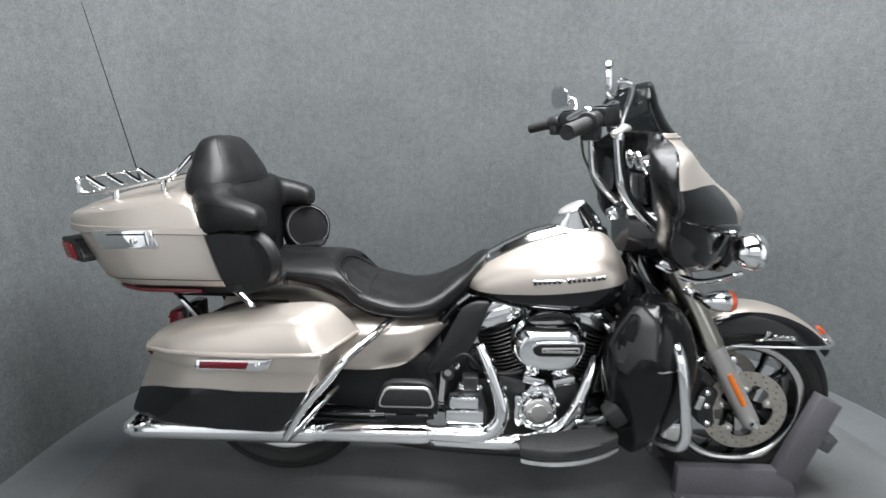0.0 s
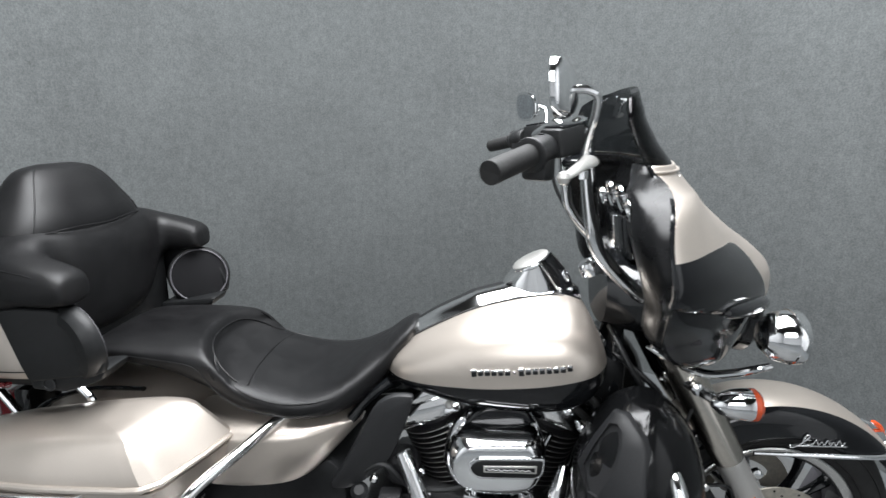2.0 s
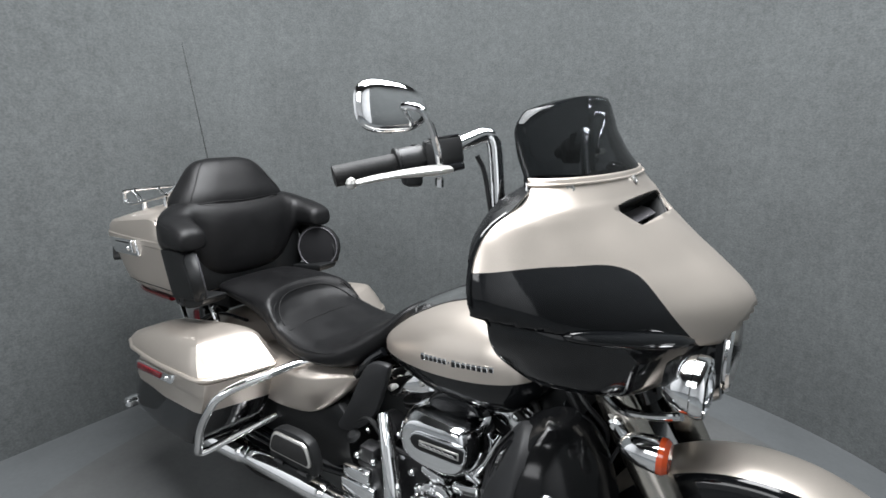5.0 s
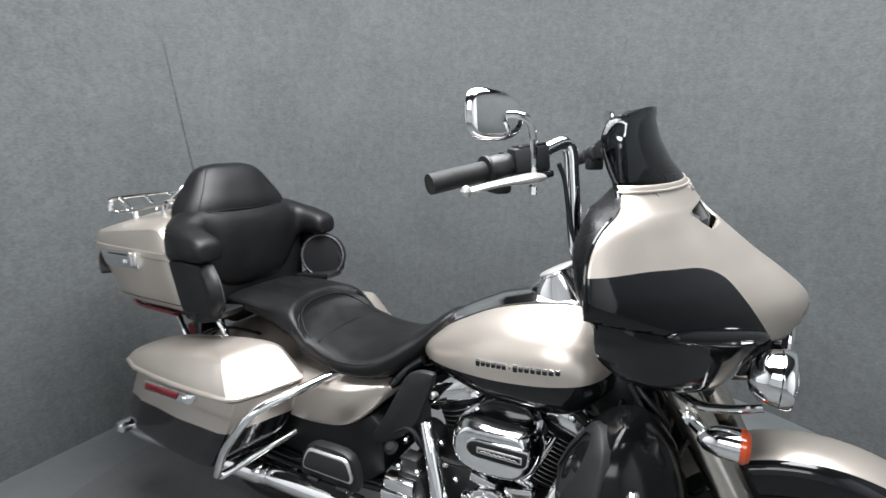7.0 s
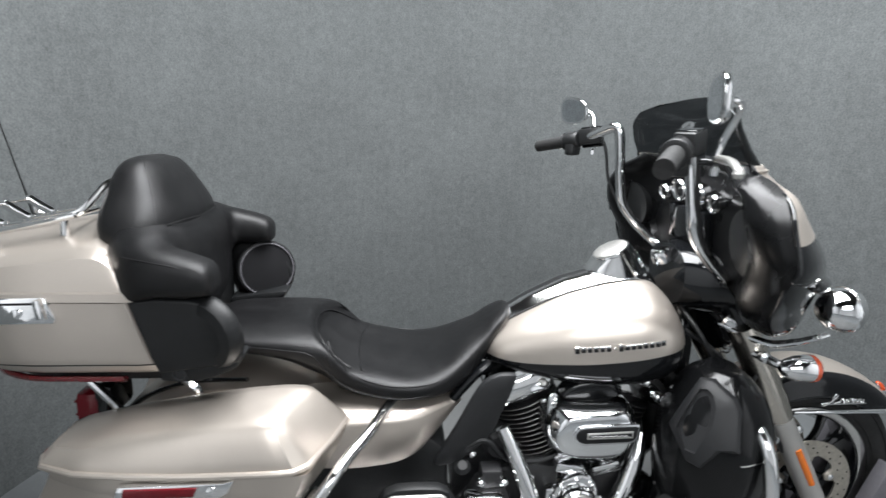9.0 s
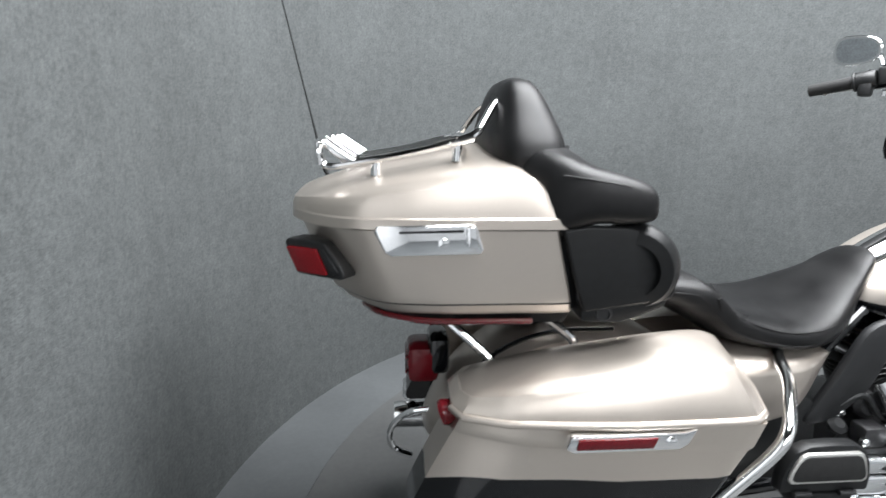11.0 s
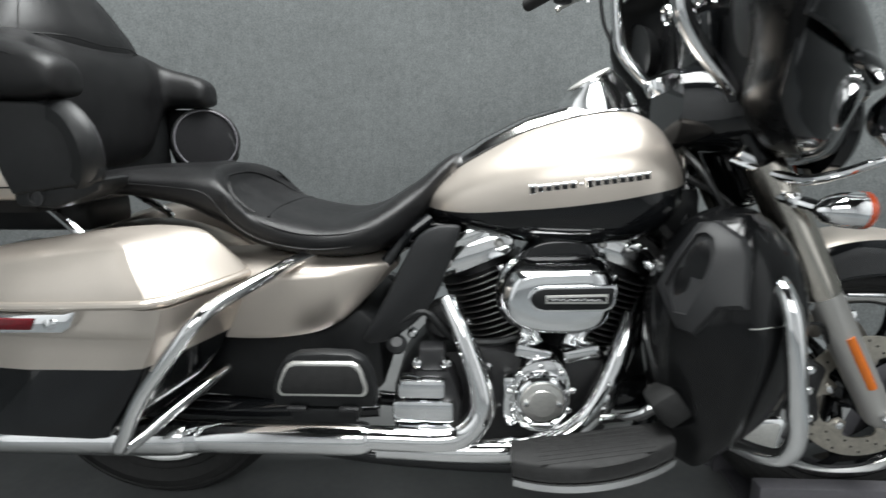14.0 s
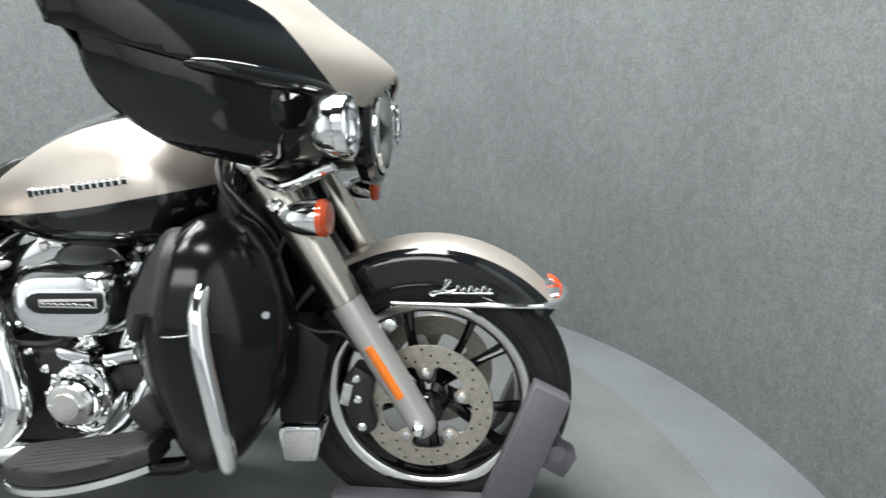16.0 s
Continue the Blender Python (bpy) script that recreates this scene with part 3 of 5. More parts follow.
for s in (-1, 1):
    pts = [(x, s * seat_side(x, z), z) for x, z in ((0.262, 0.800), (0.272, 0.783), (0.290, 0.755), (0.322, 0.731), (0.37, 0.713), (0.43, 0.701), (0.50, 0.701), (0.55, 0.710))]
    part("seat_piping", tube(pts, [0.0015, 0.0024, 0.0024, 0.0022, 0.0022, 0.002, 0.0018, 0.0012], 8, 6), vinyl, seat)
    part("stitch_patch", block((0.268, s * (seat_side(0.268, 0.765) - 0.001), 0.765), (0.010, 0.006, 0.032), 0.002, pose(0, 0, 0, 0, -20, 0)), vinyl, seat)
for name, path, r in (
        ("bolster_seam", ((0.318, 0.160), (0.297, 0.152), (0.270, 0.138), (0.243, 0.110), (0.224, 0.065), (0.216, 0.0), (0.224, -0.065), (0.243, -0.110), (0.270, -0.138), (0.297, -0.152), (0.318, -0.160)), 0.0026),
        ("bolster_lower_seam", ((0.345, -0.160), (0.334, -0.08), (0.331, 0.0), (0.334, 0.08), (0.345, 0.160)), 0.0020)):
    part(name, tube(on_seat(path), r, 8, 5), vinyl, seat)

# ---- saddlebags ----
def bag_side(x):
    """Outer y of the bag at x: straight flank, drawn in at the rear, cut back at the front."""
    return float(np.interp(x, [-0.40, -0.33, -0.22, 0.0, 0.2, 0.226, 0.238, 0.302, 0.322], [-0.285, -0.325, -0.368, -0.396, -0.402, -0.397, -0.378, -0.210, -0.200]))


INNER = -0.195
bag_paint = two_tone("bag_two_tone", [(-0.42, 0.436), (-0.365, 0.460), (-0.29, 0.482), (-0.15, 0.497), (0.0, 0.501), (0.25, 0.507)])
rows = []
for z, xr, xf, inset in spline([(0.360, -0.388, 0.160, 0.030), (0.366, -0.400, 0.166, 0.018), (0.388, -0.400, 0.182, 0.012), (0.47, -0.362, 0.240, 0.008), (0.556, -0.318, 0.288, 0.006), (0.566, -0.313, 0.294, 0.001), (0.615, -0.292, 0.312, 0.0)], 3):
    xs = np.concatenate([[xr], xr + (xf - xr) * np.sort(np.append(np.linspace(0.012, 0.988, 21), [0.8879, 0.906])), [xf]])
    flank = []
    for x in xs:
        f = (x - xr) / (xf - xr)
        u = -0.36 + 0.66 * f
        flank.append((x, bag_side(u) + inset, z))
    rows.append(flank + [(x, INNER, z) for x in xs[::-1]])
bag = part("saddlebag", skin(rows), bag_paint, bike, "champagne saddlebag with black lower band")
# the lid: a frustum over the bag's plan with a crowned top
LID_BASE = [(-0.318, -0.300), (-0.300, -0.338), (-0.220, -0.371), (-0.10, -0.389), (0.0, -0.399), (0.10, -0.403), (0.190, -0.405), (0.221, -0.402), (0.247, -0.381), (0.288, -0.282), (0.311, -0.200), (0.304, -0.184), (0.15, -0.180), (-0.15, -0.180), (-0.30, -0.180), (-0.318, -0.205)]
LID_TOP = [(-0.298, -0.286), (-0.283, -0.318), (-0.214, -0.346), (-0.10, -0.361), (-0.005, -0.369), (0.085, -0.372), (0.158, -0.373), (0.179, -0.370), (0.190, -0.355), (0.214, -0.270), (0.236, -0.212), (0.228, -0.198), (0.12, -0.192), (-0.14, -0.192), (-0.28, -0.192), (-0.298, -0.212)]


def fine_loop(pts, n=4):
    p = np.array(pts + pts[:1], float)
    return np.vstack([p[i] + (p[i + 1] - p[i]) * k / n for i in range(len(p) - 1) for k in range(n)])


def bead_z(x):
    return float(np.interp(x, (-0.31, 0.22), (0.611, 0.627)))


def crease_z(x):
    return float(np.interp(x, (-0.30, -0.21, -0.136, 0.057, 0.180, 0.24), (0.640, 0.660, 0.675, 0.703, 0.716, 0.714)))


lb, lt = fine_loop(LID_BASE), fine_loop(LID_TOP)
lid_rows = [[(x, y, bead_z(x) - 0.010) for x, y in lb], [(x, y, bead_z(x) + 0.008) for x, y in lb]]
for f, bulge in ((0.30, 0.003), (0.62, 0.004), (0.90, 0.001), (1.0, 0.0)):
    row = []
    for (bx, by), (tx, ty) in zip(lb, lt):
        lift = bead_z(bx) + 0.008 + (crease_z(tx) - 0.003 * (f == 1.0) - bead_z(bx) - 0.008) * f
        row.append((bx + (tx - bx) * f * (1 - bulge), by + (ty - by) * f - bulge * (by < -0.3), lift))
    lid_rows.append(row)
mx, my = -0.02, -0.270
for f in (0.94, 0.8, 0.6, 0.4, 0.2, 0.02):
    row = []
    for tx, ty in lt:
        x, y = mx + (tx - mx) * (1 - 0.75 * (1 - f)), my + (ty - my) * f
        crown = 0.021 * (1 - f ** 2.2) * float(np.interp(x, (-0.28, -0.15, 0.15, 0.24), (0.35, 0.9, 1.0, 0.7)))
        row.append((x, y, crease_z(x) + crown))
    lid_rows.append(row)
part("bag_lid", skin(lid_rows), paint, bag, "champagne saddlebag lid", sharp=26)
rim = [(x, y - 0.001, bead_z(x) - 0.001) for x, y in fine_loop(LID_BASE, 3)[0:31]]
part("lid_bead", tube(rim, 0.0075, 10, 1), paint, bag, "raised champagne lid edge")
latch = part("bag_latch", slab([(-0.127, 0.583), (-0.118, 0.608), (0.085, 0.611), (0.108, 0.617), (0.094, 0.588), (0.078, 0.578), (-0.112, 0.576)], -0.412, -0.395, 0.003), chrome, bag, "chrome latch plate")
part("bag_reflector", slab([(-0.110, 0.584), (-0.106, 0.604), (0.036, 0.604), (0.028, 0.584)], -0.416, -0.41, 0.002), reflector, latch, "red reflector")
part("lock", lathe([(0.009, 0), (0.009, -0.006), (0.004, -0.008)], (0.062, -0.411, 0.594), (0, 1, 0), 14), chrome, latch)
part("bag_guard_foot", block((-0.392, -0.305, 0.338), (0.04, 0.09, 0.04), 0.012), chrome, bag, "chrome rear corner of the bag support")
part("rear_signal", lathe([(0.006, 0.03), (0.022, 0.02), (0.027, 0.0), (0.024, -0.008), (0.001, -0.012)], (-0.328, -0.262, 0.578), (1, 0, 0.35), 20), reflector, bag, "red rear turn signal lens")
mirrored(bag)

# ---- top case ----
def case_ring(z, xr, xf, w, n=9):
    """Plan outline with drawn-in rear corners and rounded front ones."""
    half = [(xf, 0.0), (xf, w * 0.5), (xf - 0.002, w * 0.93), (xf - 0.02, w), (xf - 0.10, w), ((xr + xf) / 2, w * 0.998), (xr + 0.20, w * 0.985), (xr + 0.14, w * 0.95), (xr + 0.090, w * 0.84), (xr + 0.042, w * 0.62), (xr + 0.010, w * 0.4), (xr, 0.0)]
    pts = half + [(x, -y) for x, y in half[-2:0:-1]]
    pts = spline(pts + [pts[0]], 3)[:-1]
    return [(x, y, z) for x, y in pts]


case = part("top_case", skin([case_ring(*r) for r in spline([(0.776, -0.532, -0.080, 0.245), (0.782, -0.543, -0.079, 0.257), (0.802, -0.555, -0.084, 0.266), (0.805, -0.566, -0.084, 0.271), (0.86, -0.592, -0.098, 0.278), (0.925, -0.618, -0.115, 0.284), (0.947, -0.626, -0.120, 0.286)], 3)]), paint, bike, "champagne top case body")
rows = []
for x, w, zc, zt in spline([(-0.636, 0.080, 0.982, 0.986), (-0.630, 0.125, 0.985, 0.996), (-0.608, 0.175, 0.990, 1.009), (-0.560, 0.238, 0.998, 1.026), (-0.50, 0.276, 1.006, 1.045), (-0.42, 0.287, 1.017, 1.062), (-0.34, 0.290, 1.027, 1.079), (-0.26, 0.290, 1.037, 1.092), (-0.20, 0.290, 1.043, 1.094), (-0.165, 0.290, 1.034, 1.052), (-0.135, 0.290, 1.002, 1.010), (-0.110, 0.288, 0.971, 0.973)], 4):
    half = [(w, 0.950), (w, 0.968), (w - 0.004, 0.971), (w - 0.007, 0.971 + 0.5 * (zc - 0.971)), (w - 0.014, zc - 0.004), (w - 0.022, zc + 0.002)]
    half += [(w * f - 0.022 * f, zc + 0.002 + (zt - zc - 0.002) * (1 - f ** 1.5)) for f in (0.86, 0.7, 0.5, 0.25)]
    rows.append([(x, -y, z) for y, z in half] + [(x, 0.0, zt)] + [(x, y, z) for y, z in half[::-1]])
part("top_case_lid", skin(rows), paint, case, "champagne top case lid", sharp=28)
part("case_groove", tube(case_ring(0.8035, -0.5625, -0.084, 0.2705) + case_ring(0.8035, -0.5625, -0.084, 0.2705)[:1], 0.0017, 6, 1), satin, case, "dark joint line round the case")
part("case_base", skin([case_ring(0.750, -0.490, -0.08, 0.225), case_ring(0.779, -0.528, -0.076, 0.246)]), satin, case, "black base tray")
for s in (-1, 1):
    part("case_reflector", tube([(-0.485, s * 0.130, 0.762), (-0.445, s * 0.195, 0.762), (-0.36, s * 0.240, 0.762), (-0.25, s * 0.248, 0.762), (-0.16, s * 0.250, 0.762)], 0.0120, 8, 5, flat=0.6), darkred, case, "dark red reflector strip")
    plate = part("case_latch", slab([(-0.460, 0.946), (-0.455, 0.958), (-0.278, 0.962), (-0.262, 0.914), (-0.267, 0.905), (-0.428, 0.902), (-0.440, 0.908)], s * 0.279, s * 0.292, 0.004), chrome, case, "chrome latch plate")
    part("latch_slot", slab([(-0.415, 0.944), (-0.415, 0.948), (-0.30, 0.951), (-0.30, 0.946)], s * 0.291, s * 0.2935, 0), satin, plate)
    part("latch_lever", slab([(-0.292, 0.918), (-0.296, 0.958), (-0.280, 0.962), (-0.272, 0.918)], s * 0.29, s * 0.306, 0.004), chrome, plate, "chrome latch lever")
    part("lock", lathe([(0.010, 0), (0.010, s * 0.006), (0.004, s * 0.008)], (-0.335, s * 0.291, 0.927), (0, 1, 0), 14), chrome, plate)
    # speaker pods and their round grilles
    POD = [(-0.119, 0.950), (-0.070, 0.957), (0.0, 0.955), (0.030, 0.949), (0.058, 0.929), (0.083, 0.900), (0.099, 0.864), (0.104, 0.836), (0.098, 0.818), (0.080, 0.812), (-0.070, 0.792), (-0.084, 0.830)]
    pod = part("speaker_pod", slab(POD, s * 0.274, s * 0.293, 0.006, 0, 3), satin, case, "black speaker pod")
    part("pod_foot", slab([(-0.074, 0.800), (0.080, 0.820), (0.099, 0.820), (0.088, 0.798), (0.045, 0.780), (0.0, 0.767), (-0.073, 0.771)], s * 0.286, s * 0.200, 0.008), satin, pod, "black pod foot beside the seat")
    part("pod_jack", lathe([(0.016, 0.0), (0.016, s * 0.003), (0.011, s * 0.004), (0.010, s * 0.001)], (-0.030, s * 0.286, 0.787), (0, 1, 0), 20), dark_grey, pod, "round socket cover")
    ax = np.array([0.42, -s * 0.88, 0.12])
    c = np.array([0.028, s * 0.256, 0.874])
    part("speaker_shell", lathe([(0.054, -0.032), (0.076, -0.028), (0.086, -0.015), (0.088, 0.0), (0.086, 0.006), (0.080, 0.008)], c, ax, 36, caps=False), satin, pod, "round black speaker shell")
    part("speaker_ring", lathe([(0.0785, 0.006), (0.0810, 0.010), (0.0785, 0.011), (0.0765, 0.009)], c, ax, 36, caps=False), grey, pod, "grey speaker ring")
    part("speaker_grille", lathe([(0.078, 0.006), (0.045, 0.011), (0.001, 0.013)], c, ax, 36), cloth, pod, "dark speaker cloth")
    part("case_strut", tube([(-0.335, s * 0.14, 0.745), (-0.225, s * 0.172, 0.648), (-0.22, s * 0.174, 0.62)], 0.0105, 10, 4), chrome, case, "chrome case strut")
    part("case_strut", tube([(-0.130, s * 0.14, 0.75), (-0.050, s * 0.16, 0.690), (-0.04, s * 0.162, 0.66)], 0.0105, 10, 4), chrome, case, "chrome case strut")

# Black filler block, added so the gap between cushion and case stays dark.
part("case_front_cover", block((-0.090, 0, 0.868), (0.045, 0.50, 0.175), 0.014), satin, case, "added black block that keeps the gap behind the cushion dark")

# tail lamps on the rear corners of the case
LAMP_AT = Matrix.Translation((-0.628, -0.168, 0)) @ pose(0, 0, 0, 0, 0, -33)
bm = slab([(0.004, 0.905), (0.012, 0.917), (0.090, 0.919), (0.108, 0.910), (0.142, 0.872), (0.146, 0.858), (0.134, 0.850), (0.042, 0.850), (0.026, 0.858)], -0.022, 0.03, 0.012, 2, 3)
bm.transform(LAMP_AT)
housing = part("case_light_housing", bm, plastic, case, "black tail lamp housing")
bm = slab([(0.012, 0.898), (0.017, 0.903), (0.080, 0.904), (0.087, 0.900), (0.108, 0.862), (0.103, 0.856), (0.046, 0.855), (0.034, 0.860)], -0.027, -0.018, 0.003, 2, 2)
bm.transform(LAMP_AT)
part("case_light", bm, red, housing, "red wrap-round tail lamp lens")
bm = slab([(0.092, 0.902), (0.100, 0.904), (0.132, 0.870), (0.132, 0.862), (0.110, 0.862)], -0.0245, -0.018, 0.002, 2, 2)
bm.transform(LAMP_AT)
part("side_lens", bm, dark_grey, housing, "grey side lens")
mirrored(housing)

# backrest cushion with wrap-round arms
def pad_ring(z, x0, x1, w, n=3.0, seg=48):
    a = np.linspace(0, 2 * np.pi, seg, False)
    c, s = np.cos(a), np.sin(a)
    return [((x0 + x1) / 2 + (x1 - x0) / 2 * np.sign(q) * abs(q) ** (2 / n), w * np.sign(p) * abs(p) ** (2 / n), z) for p, q in zip(c, s)]


BACK = [(1.055, -0.236, -0.080, 0.215), (1.075, -0.240, -0.071, 0.218), (1.098, -0.242, -0.072, 0.211), (1.122, -0.239, -0.079, 0.196), (1.15, -0.232, -0.092, 0.174), (1.18, -0.224, -0.107, 0.152), (1.205, -0.214, -0.124, 0.130), (1.222, -0.202, -0.141, 0.102), (1.231, -0.184, -0.160, 0.058)]
back = part("backrest", skin([pad_ring(*r) for r in spline(BACK, 4)]), vinyl, bike, "black vinyl passenger backrest", sharp=70)
U = [(0.053, -0.266, 0.014, 0.975, 1.002), (0.048, -0.266, 0.038, 0.966, 1.019), (0.032, -0.266, 0.048, 0.961, 1.034), (-0.010, -0.265, 0.052, 0.958, 1.049), (-0.060, -0.258, 0.057, 0.955, 1.063), (-0.098, -0.234, 0.064, 0.915, 1.082), (-0.124, -0.186, 0.076, 0.850, 1.096), (-0.134, -0.110, 0.092, 0.812, 1.100), (-0.135, 0.0, 0.097, 0.804, 1.096)]
U = U + [(x, -y, w, zb, zt) for x, y, w, zb, zt in U[-2::-1]]
rows, fine = [], spline(U, 4)
for k, (x, y, w, zb, zt) in enumerate(fine):
    d = fine[min(k + 1, len(fine) - 1), :2] - fine[max(k - 1, 0), :2]
    nx, ny = d[1] / np.linalg.norm(d), -d[0] / np.linalg.norm(d)
    rows.append([(x + nx * p, y + ny * p, z) for p, z in ring(w, zb, zt, 2.9, 0.46, 40)])
part("lumbar_pad", skin(rows), vinyl, back, "black vinyl lower cushion with wrap-round arms", sharp=70)
for s in (-1, 1):
    part("armrest_seam", tube([(-0.125, s * 0.292, 1.048), (-0.09, s * 0.304, 1.044), (-0.05, s * 0.310, 1.038), (-0.01, s * 0.311, 1.030), (0.022, s * 0.306, 1.014), (0.038, s * 0.294, 0.998)], 0.0018, 6, 4), vinyl, back)
for i in (5, 19):
    side_seam = [pad_ring(*r)[i] for r in spline(BACK, 4)]
    part("backrest_piping", tube(side_seam[2:-4], 0.0017, 6, 1), vinyl, back)
part("backrest_seam", tube([(-0.092, -0.19, 1.085), (-0.062, -0.10, 1.091), (-0.058, 0, 1.086), (-0.062, 0.10, 1.091), (-0.092, 0.19, 1.085)], 0.002, 6, 5), vinyl, back)

# luggage rack
rack = part("luggage_rack", tube([(-0.566, -0.174, 1.056), (-0.568, -0.172, 1.085), (-0.566, -0.160, 1.099), (-0.558, 0.0, 1.102), (-0.566, 0.160, 1.099), (-0.568, 0.172, 1.085), (-0.566, 0.174, 1.056)], [0.0085, 0.0085, 0.007, 0.006, 0.007, 0.0085, 0.0085], 10, 5), polished, bike, "chrome luggage rack with a raised rear bar")
for y in (-0.172, -0.142, -0.048, 0.048, 0.142, 0.172):
    end = abs(y) > 0.16
    if not end:
        part("rack_post", tube([(-0.562, y, 1.100), (-0.532, y, 1.079), (-0.508, y, 1.064), (-0.495, y, 1.060)], 0.0052, 12, 4, flat=2.2), polished, rack)
    part("rack_rail", tube([(-0.563, y, 1.070), (-0.560, y, 1.058), (-0.548, y, 1.053), (-0.52, y, 1.055), (-0.42, y, 1.073), (-0.32, y, 1.096), (-0.27, y * 0.97, 1.108)] if end else [(-0.503, y, 1.062), (-0.42, y, 1.076), (-0.32, y, 1.096), (-0.27, y * 0.97, 1.108)], 0.0065 if end else 0.0045, 10, 5), polished, rack)
part("rack_crossbar", tube([(-0.285, -0.165, 1.104), (-0.275, -0.10, 1.109), (-0.275, 0.10, 1.109), (-0.285, 0.165, 1.104)], 0.0065, 10, 4), polished, rack)
for s in (-1, 1):
    part("rack_loop", tube([(-0.30, s * 0.160, 1.102), (-0.265, s * 0.152, 1.116), (-0.245, s * 0.135, 1.142), (-0.225, s * 0.112, 1.172), (-0.205, s * 0.085, 1.182), (-0.19, s * 0.06, 1.180)], 0.008, 10, 5), polished, rack)
for x, y in ((-0.46, -0.155), (-0.30, -0.155), (-0.46, 0.155), (-0.30, 0.155)):
    zr = 1.070 + (x + 0.46) * 0.18
    part("rack_foot", tube([(x, y, zr), (x - 0.001, y, zr - 0.018), (x - 0.002, y, zr - 0.036)], [0.009, 0.009, 0.010], 12, 2), polished, rack)
part("antenna", tube([(-0.555, 0.225, 0.985), (-0.608, 0.243, 1.0), (-0.626, 0.245, 1.06), (-0.639, 0.245, 1.12), (-0.699, 0.245, 1.40), (-0.764, 0.245, 1.70)], [0.006, 0.006, 0.005, 0.0026, 0.002, 0.0014], 8, 4), satin, bike, "thin black whip antenna")

# ---- rear fender, tail lamp, side covers ----
rows = []
for a in np.linspace(radians(20), radians(165), 40):
    r, row = 0.375, []
    for t in np.linspace(-1, 1, 21):
        y = 0.115 * math.copysign(min(1, abs(t) * 1.6), t) if abs(t) < 0.62 else math.copysign(0.115, t)
        rr = r - 0.04 * (abs(y) / 0.115) ** 3 - (max(0, abs(t) - 0.62) / 0.38) * 0.10
        row.append((rr * math.cos(a), y, 0.322 + rr * math.sin(a)))
    rows.append(row)
rf = part("rear_fender", skin(rows, closed=False), paint, bike, "champagne rear fender")
sol = rf.modifiers.new("thickness", "SOLIDIFY")
sol.thickness = 0.003
part("fender_strap", tube([(-0.30, -0.118, 0.54), (-0.20, -0.12, 0.64), (-0.08, -0.118, 0.685), (0.06, -0.118, 0.690)], 0.012, 10, 5, flat=0.5), black, rf, "black fender strut")
tail = part("tail_lamp", block((-0.362, 0, 0.578), (0.080, 0.11, 0.092), 0.020), reflector, bike, "red tail lamp")
part("lamp_base", block((-0.325, 0, 0.60), (0.05, 0.115, 0.09), 0.015), black, tail)
for z in (0.560, 0.596):
    part("lens_rib", block((-0.403, 0, z), (0.004, 0.09, 0.006), 0.0015), darkred, tail)
part("tail_loop", tube([(-0.33, -0.03, 0.455), (-0.39, -0.025, 0.445), (-0.43, -0.02, 0.415), (-0.444, -0.015, 0.375), (-0.43, -0.01, 0.335), (-0.39, -0.01, 0.315)], 0.008, 10, 5), chrome, bike, "chrome loop under the tail lamp")
part("case_mount", block((-0.22, 0, 0.72), (0.26, 0.16, 0.07), 0.015), satin, bike, "black top case mount")

side_rows = []
for x, yo, zl, zt in spline([(0.185, 0.195, 0.482, 0.640), (0.22, 0.206, 0.479, 0.648), (0.32, 0.212, 0.478, 0.654), (0.42, 0.208, 0.488, 0.655), (0.475, 0.198, 0.507, 0.653), (0.51, 0.180, 0.532, 0.650), (0.55, 0.152, 0.570, 0.643), (0.585, 0.125, 0.604, 0.634), (0.598, 0.112, 0.614, 0.628)], 5):
    h = zt - zl
    side_rows.append([(x, -0.06, zt), (x, -yo * 0.60, zt), (x, -yo * 0.76, zt - 0.03 * h), (x, -yo * 0.93, zt - 0.13 * h), (x, -yo * 0.99, zt - 0.20 * h), (x, -yo, zt - 0.26 * h), (x, -yo * 0.975, zt - 0.55 * h), (x, -yo * 0.93, zl + 0.12 * h), (x, -yo * 0.89, zl + 0.02 * h), (x, -yo * 0.84, zl), (x, -0.06, zl)])
side = part("side_cover", skin(side_rows), paint, bike, "champagne side cover", sharp=40)
mirrored(side)
part("battery_cover", slab([(0.15, 0.33), (0.14, 0.47), (0.30, 0.480), (0.44, 0.485), (0.52, 0.535), (0.56, 0.50), (0.57, 0.36), (0.50, 0.30)], -0.150, 0.150, 0.012), satin, bike, "black lower frame cover")
bm = slab([(0.735, 0.712), (0.690, 0.712), (0.648, 0.690), (0.618, 0.640), (0.588, 0.580), (0.552, 0.515), (0.522, 0.462), (0.572, 0.460), (0.632, 0.498), (0.676, 0.548), (0.706, 0.620), (0.724, 0.668)], -0.158, -0.132, 0.010, 2)
defl = part("heat_deflector", bm, dark_grey, bike, "dark grey plastic heat deflector")
mirrored(defl)
part("frame_rail", tube([(0.44, -0.11, 0.44), (0.52, -0.115, 0.55), (0.61, -0.115, 0.67), (0.67, -0.10, 0.72)], 0.013, 10, 5), black, bike, "black frame rail")

# rear guards
GUARD = [(0.44, -0.14, 0.656), (0.405, -0.195, 0.648), (0.370, -0.275, 0.635), (0.322, -0.350, 0.613), (0.294, -0.388, 0.590), (0.262, -0.399, 0.550), (0.18, -0.388, 0.45), (0.128, -0.374, 0.36), (0.112, -0.364, 0.333), (0.122, -0.34, 0.330), (0.165, -0.26, 0.36), (0.215, -0.16, 0.390), (0.23, -0.12, 0.40)]
guard = part("saddlebag_guard", tube(GUARD, 0.0125, 14, 7), polished, bike, "chrome saddlebag guard")
mirrored(guard)

